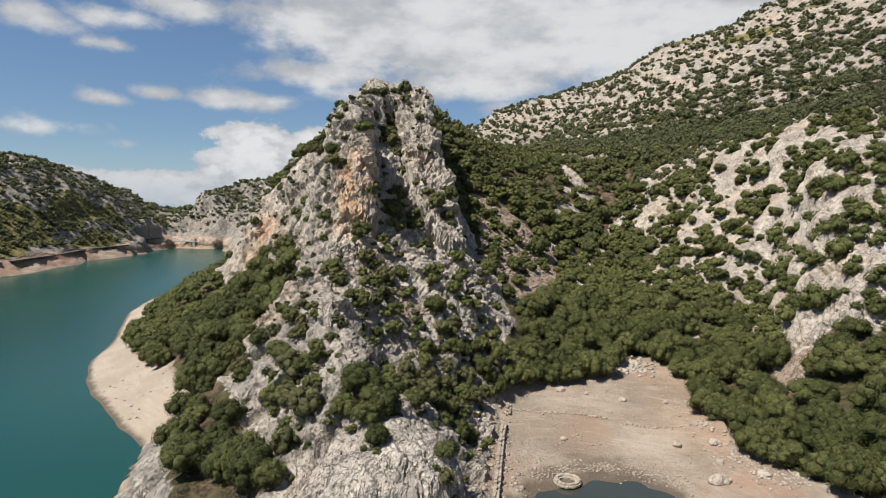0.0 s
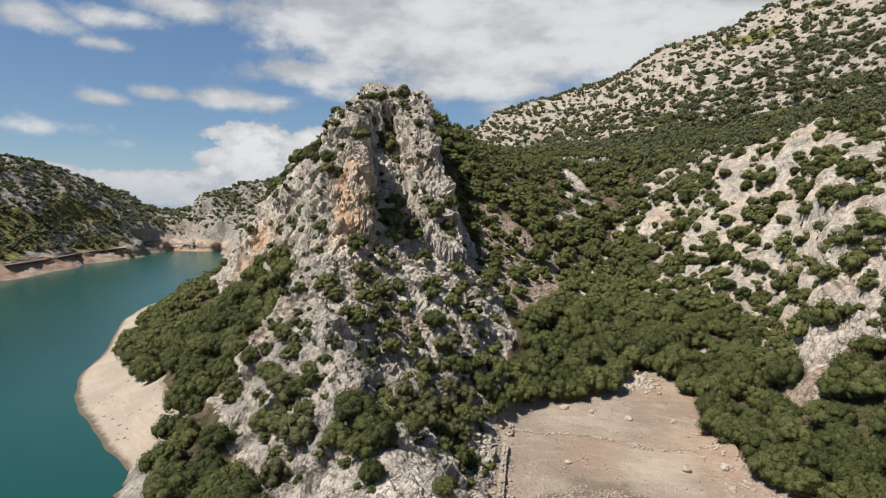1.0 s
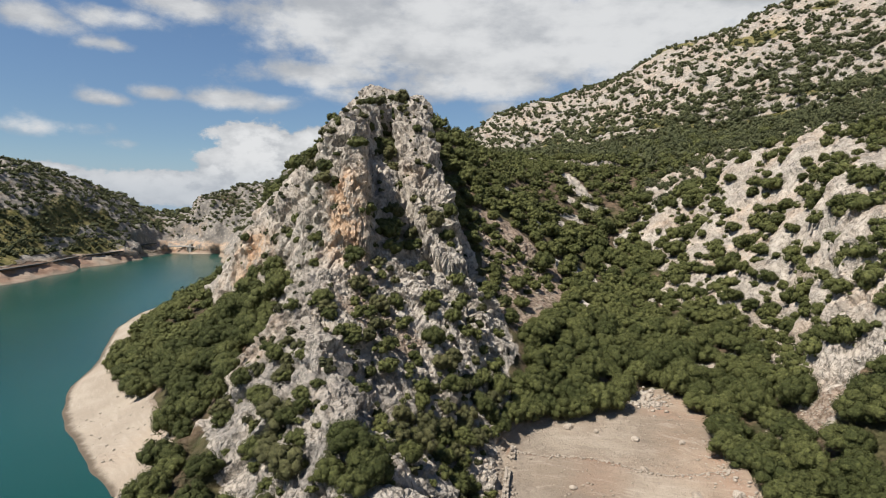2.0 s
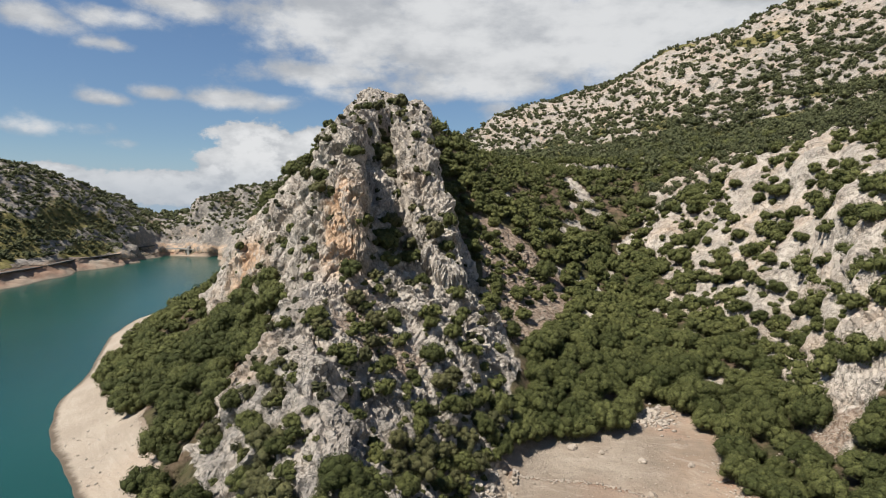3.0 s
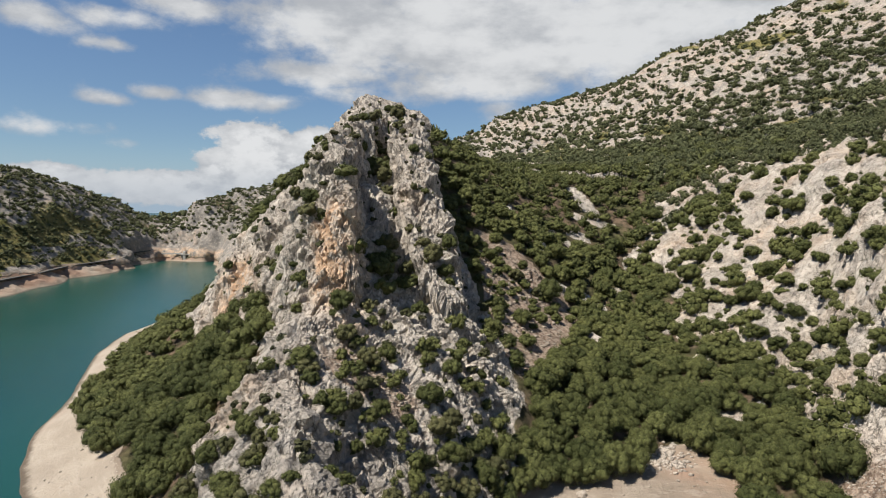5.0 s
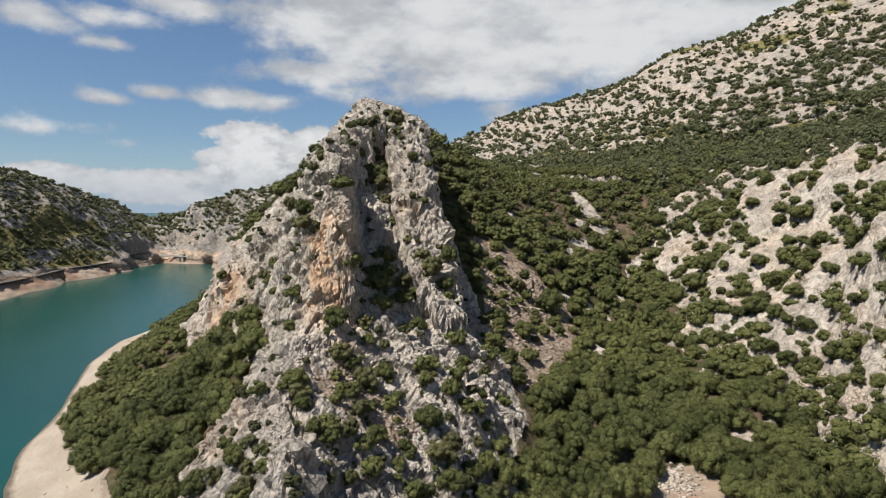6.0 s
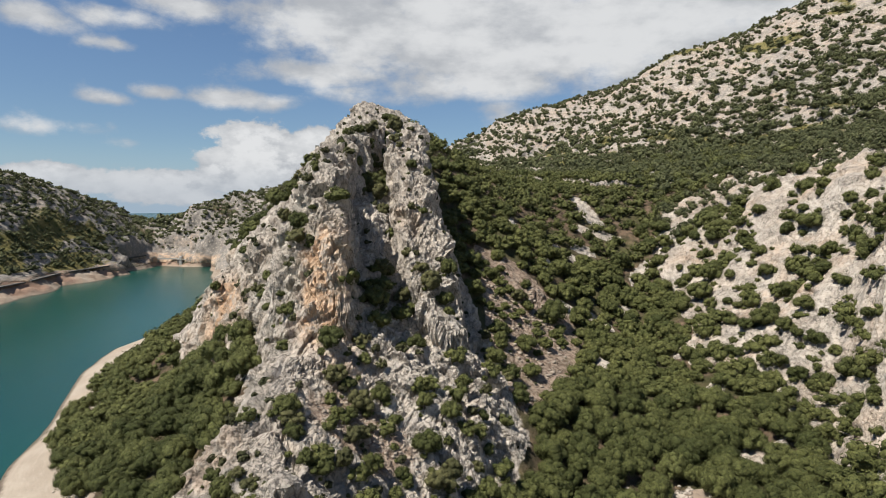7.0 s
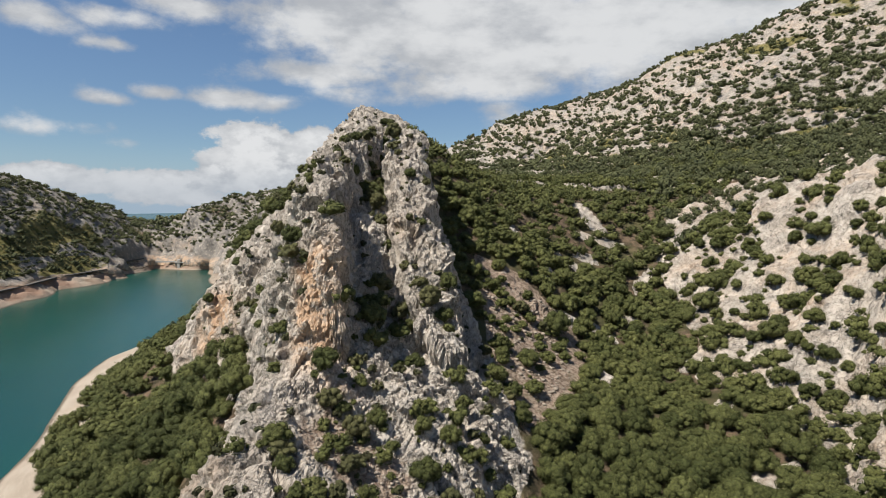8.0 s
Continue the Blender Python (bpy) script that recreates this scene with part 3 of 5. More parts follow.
VALLEY_WOOD = [(7.5, 74), (10.3, 77.4), (13, 79.1), (16, 77.5), (22, 79.1), (25, 83.6), (29, 85.1), (32.3, 80.6), (33.5, 75.5), (31.1, 69), (29.7, 65), (30.9, 61.5), (30, 58.2), (31.2, 54.5), (33.2, 50), (38, 40), (60, 40), (47, 60), (41, 73), (46, 90), (47, 104), (40, 113), (45, 123), (47, 140), (50, 160), (60, 180), (86, 186), (64, 205), (0, 215), (-8, 163), (-3, 142), (0.6, 132), (2.2, 120), (3.4, 113), (5.6, 106), (8.3, 97), (10, 88)]
SHORE_WOOD = [(-21, 44), (-26.5, 56), (-28.8, 64), (-30.2, 69.5), (-33, 74.5), (-38, 80.5), (-44, 87.3), (-52.5, 98), (-60, 113), (-66, 136), (-71, 166), (-72, 190), (-77, 230), (-95, 300), (-118, 350), (-95, 355), (-55, 240), (-44, 180), (-58, 155), (-50, 138), (-48, 125), (-40, 114), (-29, 101), (-21, 90.5), (-22, 85), (-21.4, 78), (-23.5, 71), (-25, 65), (-19, 55), (-12, 43)]
# bare slabs of the mountain side: x, y, half length, half width, degrees
SLABS = [(64, 137, 9, 5, 60), (70, 127, 9, 4.5, 50), (57, 124, 8, 4.5, 30), (47, 119.5, 7, 3, 20), (76, 133, 6, 5, 0), (57, 140, 6, 3.5, 60), (61, 152, 7, 3.5, 20), (53, 131, 6, 3, 40),
         (66, 117, 5, 3, 60), (58, 104, 4, 2.5, 60), (56, 90, 4, 1.8, 60), (52, 112, 5, 2.5, 30), (62, 110, 6, 3.5, 70), (39.8, 67.5, 3.2, 2.2, 80), (38.5, 89, 4, 1.6, 20),
         (38.5, 174, 8, 2.2, -72), (41, 166, 4, 2, 20), (14, 124, 5, 1.4, -62), (29, 149, 2.5, 1.2, -40), (45, 152, 4, 1.2, 45),
         (18, 124, 3.2, 1.6, -40), (23, 127, 2.6, 1.2, 10), (26, 113, 2.2, 1.1, 60), (33, 118, 2.4, 1.0, 30), (30, 129, 2.4, 1.2, -20), (21, 137, 2.6, 1.2, 70), (37, 136, 2.2, 1.1, 50), (33, 155, 3, 1.3, 20), (24, 152, 2.6, 1.2, -50), (15, 146, 2.4, 1.2, 80), (35, 165, 2.8, 1.2, 30), (40, 104, 2.4, 1.2, 40)]


HILLSIDE = [(32, 81), (33.5, 75.5), (31.1, 69), (29.7, 65), (30.9, 61.5), (30, 58.2), (31.2, 54.5), (35, 47), (60, 46), (88, 80), (92, 160), (70, 172), (50, 165), (46, 140), (38, 113), (34, 100), (32, 88)]
SHOULDER_WOOD = [(-20, 136), (-25, 124), (-31, 128), (-36, 132), (-41, 134), (-46, 134), (-56, 146), (-50, 166), (-30, 168)]
NOSE = [(-9.5, 40), (-8.5, 45.5), (-3, 47), (0.2, 45), (0.8, 41.5), (-2, 37), (-8, 37)]
OPEN_SCREE = [(8.5, 92), (12, 90), (17, 98), (21, 107), (25, 118), (23, 126), (15, 131), (6, 131), (6.5, 108)]


def wood(x, y):
    return inside(x, y, VALLEY_WOOD) | inside(x, y, SHORE_WOOD)


class Sheet:
    """A piece of the ground's surface over a grid of the plan: its shape, its kinds of soil and its mesh."""

    def __init__(self, gx, gy, detail):
        self.gx, self.gy = gx, gy
        x, y = np.meshgrid(gx, gy)
        z = height(x, y)
        dy, dx = np.gradient(z, gy, gx)
        steep = np.hypot(dx, dy)
        fin, bay, woods = inside(x, y, FIN), inside(x, y, BAY), wood(x, y)
        slab = ovals(x, y, SLABS) > -0.15
        wander = perlin(x / 9, y / 9, z * 0 + 3.3) + 0.5 * perlin(x / 3, y / 3, z * 0 + 9.1)
        across = x < -126
        level = np.where(across, 4.9, 3.6) * (1 - 0.7 * smooth(300, 360, y)) + 0.9 * wander
        shift_x, shift_y = 2.2 * perlin(x / 3.5, y / 3.5, z * 0 + 8.3), 2.2 * perlin(x / 3.5, y / 3.5, z * 0 + 2.9)
        silt = inside(x + shift_x - 0.4, y + shift_y, BAY)
        sand = np.where(silt, 1.0, 1 - smooth(level - 0.5, level + 0.5, z))
        sand = np.where((x > 31) & (y > 40) & ~silt, 0, sand)
        sand = np.where(fin & (x > -17) & (z > 1.2) | fin & (z > 2.4), 0, sand)
        sand = np.where((x > -33) & (x < -10) & (y < 63) & (z > 0.5), 0, sand)
        sand = np.where((x < -26) & (x > -90) & (y < 190), sand * 1.6, sand)
        east = (x > 31) & ~woods & ~bay
        rocky = np.clip(np.maximum(np.maximum(smooth(0.55, 0.95, steep), east * 0.6), np.maximum(fin * 0.95, slab * 0.85)), 0, 1)
        rocky = np.where(woods & (steep < 1.3) & ~slab & ~fin, 0.1, rocky) * (1 - np.minimum(sand, 1))
        far = smooth(150, 230, y) * (1 - woods * 1.0)
        rocky = np.maximum(rocky, far * smooth(-0.3, 0.15, perlin(x / 22, y / 22, z / 22)) * (1 - np.minimum(sand, 1)) * 0.85)
        soil = np.where(woods, 0.9, np.where(fin, 0.1, np.where(far > 0.4, np.where(across, 0.6, 0.36), 0.3))) * (1 - rocky * 0.6)
        soil = np.where(slab, 0.0, soil)
        ledge_scree = np.clip(1 - np.hypot((x + 7.2) / 7, (y - 73) / 5.5), 0, 1)
        scree = 1.6 * ledge_scree
        rocky = rocky * (1 - 0.75 * smooth(0.1, 0.5, ledge_scree))
        scree = np.maximum(scree, inside(x, y, OPEN_SCREE) * 0.62)
        scree = np.maximum(scree, east * 0.08 * smooth(190, 160, y))
        scree = np.maximum(scree, np.clip(1.2 - np.hypot((x - 39.5) / 4.5, (y - 68) / 5), 0, 1))
        lower = across * (1 - smooth(18, 34, z)) * (1 - smooth(320, 380, y))
        rocky = rocky * (1 - 0.6 * lower)
        grass = smooth(-0.1 - 0.25 * lower, 0.25 - 0.3 * lower, perlin(x / 30, y / 30, z / 9)) * (across & (z > 5.5) & (y < 360)) * (0.6 + 0.4 * lower)
        grass = np.maximum(grass, smooth(0.12, 0.3, perlin(x / 26 + 5, y / 40, z / 14)) * ((x > 110) & (z > 110)) * 0.8)
        grass = np.maximum(grass, 0.75 * ((x > 60) & (y > 190) & (z < 75)) * smooth(0.0, 0.2, perlin(x / 34, y / 20, z / 9)))
        stain = 1.7 * np.exp(-(((x + 12.9) / 2.0) ** 2 + ((y - 82.5) / 4.5) ** 2)) * smooth(21, 24, z) * (1 - smooth(31.5, 35, z))
        stain += 1.1 * np.exp(-(((x + 33) / 7) ** 2 + ((y - 112) / 8) ** 2)) * smooth(13, 16, z) * (1 - smooth(23, 27, z))
        stain += 0.6 * np.exp(-(((x + 10) / 2.2) ** 2 + ((y - 79.5) / 3) ** 2))
        stain += 0.3 * smooth(0.15, 0.4, perlin(x / 8, y / 8, z / 8)) * rocky
        stain += 0.75 * across * smooth(-0.25, 0.1, perlin(x / 25, y / 25, z * 0)) * smooth(0.3, 1.4, z) * (1 - smooth(4.8, 6, z))
        # weathered grey, raised on the lower spur and its shore to paint in cloud shade
        lichen_shade = fin * (0.06 + 0.9 * (1 - smooth(64, 82, y + 8 * wander))) * smooth(-0.25, 0.15, perlin(x / 5, y / 5, z / 5)) + 0.45 * across + 0.65 * far + 0.45 * ((x < -100) & (y > 330))
        lichen_shade = np.where((x > -37) & (x < -11) & (y < 64) & ~fin, 1.0, lichen_shade)
        lichen_shade += east * 0.15 * smooth(-0.3, 0.2, perlin(x / 7, y / 7, z / 7))
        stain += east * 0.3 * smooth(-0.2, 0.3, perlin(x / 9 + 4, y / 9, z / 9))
        # shade of the chimney recess, painted into the rock colour
        lichen_shade += 0.75 * np.exp(-(((x + 7.6) / 2.6) ** 2 + ((y - 97) / 9) ** 2))
        lichen_shade = np.where(inside(x, y, NOSE), 0, lichen_shade)
        track = np.interp(x, [7.8, 13.3, 17.2, 20, 22.7, 25.6, 29, 33], [68.6, 67.5, 66.2, 64.5, 63.3, 62.9, 63.3, 64.5])
        on_track = bay * (x > 7.5) * smooth(-0.3, 0.3, y - track) * (1 - smooth(0.8, 2.0, y - track))
        stain += 1.1 * on_track * smooth(-0.5, 0.1, perlin(x / 5, y / 5, z * 0 + 3))
        stain += 0.6 * bay * smooth(24, 30, x) * smooth(0.05, 0.35, wander) + 0.3 * bay * smooth(0.1, 0.5, perlin(x / 11, y / 5, z * 0 + 5))
        self.soils = (("lichen_shade", lichen_shade), ("sand", sand), ("soil", soil), ("scree", scree), ("grass", grass), ("stain", stain))
        waterside = (x > -40) & (x < -10) & (y > 30) & (y < 63) & (z > -0.5) & (z < 6) & ~fin
        rocky = np.where(waterside, 0.85, rocky)
        self.rocky = np.where((x < -100) & (y > 195), 0.0, rocky)

        sand = np.minimum(sand, 1)
        # crags: push the sheet in and out along its slope; turned axes follow the tilted beds of the rock
        size = np.sqrt(dx * dx + dy * dy + 1)
        nx, ny, nz = -dx / size, -dy / size, 1 / size
        wa, wb = perlin(x / 3, y / 3, z / 3) * 0.8, perlin(x / 3 + 9, y / 3, z / 3) * 0.8
        u, v, w = x * 0.97 - y * 0.2 + z * 0.12 + wa * 0.7, y * 0.95 + x * 0.2 + wb * 0.7, z + x * 0.15 + wa * 0.5
        here = (x > -140) & (x < 150) & (y > 20) & (y < 240) & (rocky > 0.05)

        def ridged(s, zs, seed):
            return 1 - 2.2 * np.abs(perlin(x / s + seed, y / s - seed, z / (s * zs) + seed * 0.7))

        def fractured(s, tall, seed):
            """Upright angular blocks of about s metres, parted by narrow cracks."""
            plane, crack = np.zeros(x.shape), np.ones(x.shape)
            plane[here], crack[here] = facets(u[here] / s + seed, v[here] / s, w[here] / (s * tall) - seed)
            return plane - (1 - smooth(0.0, 0.09, crack)) * 0.22

        def bedded(s, amount, seed):
            """Edges of tilted beds of about s metres, like a saw's teeth."""
            across_beds = (z * 0.62 - x * 0.72 + y * 0.3) / s + 0.9 * perlin(x / (3 * s) + seed, y / (3 * s), z / (3 * s))
            part_way = across_beds - np.floor(across_beds)
            return amount * (part_way ** 1.5 - 0.4) * (1 - smooth(0.86, 1.0, part_way)) * smooth(-0.3, 0.15, perlin(x / (4 * s), y / (4 * s) + seed, z / (4 * s)))

        gorge = (x < -100) & (x > -270) & (y > 195) & (y < 510) & (z > 0.1)

        def cliffs(s, thick, seed):
            out = np.zeros(x.shape)
            plane, crack = facets(x[gorge] / s + seed, y[gorge] / s, z[gorge] / (s * thick) - seed)
            out[gorge] = 1.5 * plane - (1 - smooth(0.0, 0.14, crack)) * 0.5
            return out

        nose = inside(x, y, NOSE)
        slabby = ovals(x, y, SLABS) > -0.1
        chunky = np.where(nose, 0.34, np.where(fin, 0.74 + 0.26 * smooth(76, 86, y), np.where(x > 30, np.where(slabby, 0.42, 0.75), 0.85)))
        push = rocky * chunky * (0.5 * ridged(11, 2.4, 3.1) - 0.25 + 1.25 * fractured(4.8, 2.6, 3.3) + 0.8 * fractured(2.1, 2.3, 8.2) + bedded(2.4, 0.3, 2.2) + bedded(0.9, 0.16, 5.1))
        push += rocky * chunky * detail * (0.48 * fractured(1.0, 1.7, 5.6) + 0.22 * fractured(0.55, 1.3, 2.9))
        push += far * rocky * (3.4 * ridged(26, 1.5, 2.2) + 2.2 * ridged(10, 1.4, 6.2)) + smooth(330, 380, y) * (x < -60) * smooth(5, 12, z) * (1.5 * ridged(18, 3, 8.8) + 2.2 * ridged(7, 2.2, 4.4) - 1)
        push += (1 - sand) * smooth(5, 9, z) * smooth(-190, -165, x + 0 * y) * (1.3 * cliffs(9, 1.8, 1.1) + 1.1 * cliffs(4.2, 1.6, 7.1))
        push += across * (1 - sand) * smooth(6, 11, z) * (1 - 0.6 * lower) * (0.9 * ridged(13, 1.2, 1.8) + 1.0 * ridged(6, 1.2, 9.4) - 0.4)
        push += across * sand * smooth(0.1, 1.2, z) * (0.7 * ridged(8, 1.0, 4.1) - 0.3 + 0.9 * cliffs(5, 0.7, 5.5) + 0.6 * cliffs(2.6, 0.7, 9.5))
        push += east * smooth(33, 41, x) * smooth(190, 160, y) * (2.2 * np.minimum(gully(x, y), 1) - 1.4)
        push += (1 - rocky) * (1 - sand) * 0.35 * perlin(x / 3, y / 3, z / 3) + sand * (np.where(bay, 0.16, 0.05) * perlin(x / 2.2, y / 2.2, z * 0) + 0.22 * perlin(x / 8, y / 8, z * 0 + 4))
        push *= smooth(500, 380, np.hypot(x, y - 200))
        # flat track ledge across the dry bay, with its low step
        ledge = bay * (x > 7.5) * 1.3 * smooth(-4.5, -0.1, y - track) * (1 - smooth(0.1, 1.2, y - track))
        self.x, self.y, self.z = x + nx * push, y + ny * push, z + nz * push + ledge

    def read(self, field, x, y):
        """A field of the grid at the plan's point (x, y)."""
        gx, gy = self.gx, self.gy
        i, j = np.clip(np.searchsorted(gx, x) - 1, 0, len(gx) - 2), np.clip(np.searchsorted(gy, y) - 1, 0, len(gy) - 2)
        u, v = np.clip((x - gx[i]) / (gx[i + 1] - gx[i]), 0, 1), np.clip((y - gy[j]) / (gy[j + 1] - gy[j]), 0, 1)
        return (field[j, i] * (1 - u) + field[j, i + 1] * u) * (1 - v) + (field[j + 1, i] * (1 - u) + field[j + 1, i + 1] * u) * v

    def at(self, x, y):
        """Height of the finished sheet over (x, y)."""
        a, b = x, y
        for k in range(4):
            a, b = a + 0.7 * (x - self.read(self.x, a, b)), b + 0.7 * (y - self.read(self.y, a, b))
        return self.read(self.z, a, b)

    def cells(self):
        return np.meshgrid((self.gx[:-1] + self.gx[1:]) / 2, (self.gy[:-1] + self.gy[1:]) / 2)

    def build(self, name, keep, label, sink=0.0):
        """The cells marked in keep, as one mesh, at most sink metres lower."""
        rows, cols = np.nonzero(keep)
        wide = len(self.gx)
        first = rows * wide + cols
        quads = np.stack([first, first + 1, first + wide + 1, first + wide], 1)
        used, quads = np.unique(quads, return_inverse=True)
        quads = quads.reshape(-1, 4)
        mesh = bpy.data.meshes.new(name)
        mesh.vertices.add(len(used)), mesh.loops.add(quads.size), mesh.polygons.add(len(quads))
        z = self.z - sink
        mesh.vertices.foreach_set("co", np.stack([self.x.ravel()[used], self.y.ravel()[used], z.ravel()[used]], 1).astype(np.float32).ravel())
        mesh.loops.foreach_set("vertex_index", quads.astype(np.int32).ravel())
        mesh.polygons.foreach_set("loop_start", np.arange(0, quads.size, 4, dtype=np.int32))
        mesh.polygons.foreach_set("use_smooth", self.rocky[:-1, :-1][keep] < 0.4)
        for title, field in self.soils:
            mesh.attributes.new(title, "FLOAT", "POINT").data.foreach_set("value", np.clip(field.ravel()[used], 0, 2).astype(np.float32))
        mesh.update(calc_edges=True)
        mesh.materials.append(ground_mat)
        return tagged(new(name, mesh), label, kind="structure")


def grown(corners, x, y, by):
    """Which points lie in the outline or within about that distance of it."""
    hit = inside(x, y, corners)
    for k in range(12):
        hit |= inside(x + by * math.cos(k * 0.5236), y + by * math.sin(k * 0.5236), corners)
    return hit


def shrunk(corners, x, y, by):
    hit = inside(x, y, corners)
    for k in range(12):
        hit &= inside(x + by * math.cos(k * 0.5236), y + by * math.sin(k * 0.5236), corners)
    return hit


WIDE = Sheet(steps(-2200, 2200, [-2200, -420, -300, -120, -64, -60, -26, 13, 30, 84, 120, 330, 420, 2200], [160, 22, 3.4, 2.6, 1.3, 0.8, 0.75, 0.6, 0.55, 1.2, 2.0, 4.4, 22, 160]),
             steps(-700, 2700, [-700, -20, 28, 40, 84, 90, 150, 200, 300, 520, 700, 2700], [120, 12, 0.9, 0.55, 0.6, 0.9, 1.3, 1.6, 2.3, 3.6, 12, 120]), 0.4)
CRAG = Sheet(steps(-60, 11.5, [-60, -45, -26, -20, -18, -8, -6, 6], [0.6, 0.36, 0.25, 0.18, 0.13, 0.12, 0.15, 0.17]), steps(33, 202, [33, 70, 78, 79.5, 80, 86.5, 87.5, 92, 100, 130, 202], [0.24, 0.22, 0.2, 0.14, 0.075, 0.075, 0.14, 0.16, 0.22, 0.34, 0.6]), 1.0)
HILL = Sheet(steps(-300, -100, [-300, -220, -100], [2.4, 1.4, 1.2]), steps(190, 520, [190, 300, 400, 470, 520], [2.0, 1.6, 1.2, 1.4, 3]), 0.6)
SIDE_SLOPE = Sheet(steps(28, 93, [28, 60, 93], [0.34, 0.36, 0.5]), steps(45, 173, [45, 100, 173], [0.34, 0.38, 0.5]), 0.9)

cx, cy = CRAG.cells()
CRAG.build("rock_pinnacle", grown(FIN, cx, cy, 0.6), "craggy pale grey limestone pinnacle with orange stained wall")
cx, cy = SIDE_SLOPE.cells()
SIDE_SLOPE.build("mountain_side", grown(HILLSIDE, cx, cy, 0.6) & ~inside(cx, cy, BAY), "steep mountain side of pale limestone slabs and crags")
cx, cy = HILL.cells()
HILL.build("lakeside_hill", (cx < -124), "rocky scrubby hill with a bare shore band")
cx, cy = WIDE.cells()
covered = shrunk(FIN, cx, cy, 1.0) | shrunk(HILLSIDE, cx, cy, 1.0) & ~grown(BAY, cx, cy, 1.0)
bay_cells = inside(cx, cy, BAY) & ~covered
hill_cells = (cx < -128) & (cx > -297) & (cy > 195) & (cy < 515)
WIDE.build("dry_lakebed", bay_cells, "pale dusty dried lake bed with scattered stones")
WIDE.build("ground", ~(covered | bay_cells | hill_cells), "wooded limestone valley and mountain with brown earth")


def stand(x, y):
    """Height of the finished ground at (x, y)."""
    x, y = np.asarray(x, float), np.asarray(y, float)
    z = WIDE.at(x, y)
    z = np.where((x < -127) & (x > -298) & (y > 193) & (y < 517), HILL.at(x, y), z)
    z = np.where(inside(x, y, HILLSIDE) & ~inside(x, y, BAY), SIDE_SLOPE.at(x, y), z)
    return np.where(inside(x, y, FIN), CRAG.at(x, y), z)


# ---- water ----
def flat(name, x0, y0, x1, y1, z, label, mat):
    bm = bmesh.new()
    cells = 6
    grid = [[bm.verts.new((x0 + (x1 - x0) * i / cells, y0 + (y1 - y0) * j / cells, z)) for i in range(cells + 1)] for j in range(cells + 1)]
    for j in range(cells):
        for i in range(cells):
            bm.faces.new((grid[j][i], grid[j][i + 1], grid[j + 1][i + 1], grid[j + 1][i]))
    mesh = bpy.data.meshes.new(name)
    bm.to_mesh(mesh), bm.free()
    mesh.materials.append(mat)
    return tagged(new(name, mesh), label, kind="structure")


flat("water", -330, -600, -5, 430, 0.0, "calm teal green reservoir water", water_mat)
flat("water", -5, -600, 60, 36.3, 0.0, "calm teal green reservoir water", water_mat)
flat("water", 0, 36.5, 40, 66, 0.0, "small shallow murky pond in the dry bay", pond_mat)
# added far water sheet, its blue stands in for distant haze
flat("haze_water", -2200, 830, 2200, 4800, -2.0, "distant blue water sheet standing in for haze beyond the hills", water_mat)

# ---- trees and bushes ----
def ball(detail):
    bm = bmesh.new()
    bmesh.ops.create_icosphere(bm, subdivisions=detail, radius=1)
    v = np.array([p.co for p in bm.verts])
    f = np.array([[p.index for p in face.verts] for face in bm.faces])
    bm.free()
    return v, f


OCTA = np.array([(1, 0, 0), (0, 1, 0), (-1, 0, 0), (0, -1, 0), (0, 0, 1), (0, 0, -1)], float)
BALLS = {0: (OCTA, np.array([(k, (k + 1) % 4, 4) for k in range(4)] + [((k + 1) % 4, k, 5) for k in range(4)])), 1: ball(1), 2: ball(2)}


def crown(seed, lobes, leaves, leaf, detail, squat=0.8, single=False):
    """A crown about 1 wide in radius, base at z = 0: leafy lobes round dark cores. Returns points and triangles."""
    r = np.random.RandomState(seed)
    centres, radii = [np.array([0, 0, 0.55 * squat])], [0.62]
    for k in range(lobes):
        turn, up = k * 2.4 + r.uniform(-0.4, 0.4), r.uniform(-0.15, 1.0)
        reach = r.uniform(0.5, 0.78) * math.sqrt(max(0.12, 1 - max(up, 0) ** 2))
        centres.append(np.array([math.cos(turn) * reach, math.sin(turn) * reach, (0.5 + 0.62 * up) * squat]))
        radii.append(r.uniform(0.2, 0.36))
    bv, bf = BALLS[detail]
    points, faces, count = [], [], 0
    for c, rad in zip(centres, radii):
        v = bv * (rad * r.uniform(0.66, 1.04, (len(bv), 1))) * (1, 1, 0.86) + c
        points.append(v), faces.append(bf + count)
        count += len(v)
    centres, radii = np.array(centres), np.array(radii)
    made = 0
    while made < leaves:
        k = r.choice(len(centres), p=radii ** 2 / (radii ** 2).sum())
        d = r.normal(size=3)
        d /= np.linalg.norm(d)
        p = centres[k] + d * radii[k] * r.uniform(0.92, 1.1)
        if p[2] < 0.02 or (np.linalg.norm(p - centres, axis=1) < radii * 0.86).any():
            continue
        normal = d + r.normal(size=3) * 0.34 + (0, 0, 0.15)
        normal /= np.linalg.norm(normal)
        side = np.cross(normal, r.normal(size=3))
        side /= np.linalg.norm(side)
        other = np.cross(normal, side)
        a, b = leaf * r.uniform(0.6, 1.3), leaf * r.uniform(0.5, 1.0)
        quad = np.array([p - side * a, p - other * b * 0.8 + normal * 0.02, p + side * a, p + other * b])
        if single:
            points.append(quad[[0, 2, 3]]), faces.append(np.array([[0, 1, 2]]) + count)
            count += 3
        else:
            points.append(quad), faces.append(np.array([[0, 1, 2], [0, 2, 3]]) + count)
            count += 4
        made += 1
    return np.concatenate(points), np.concatenate(faces)


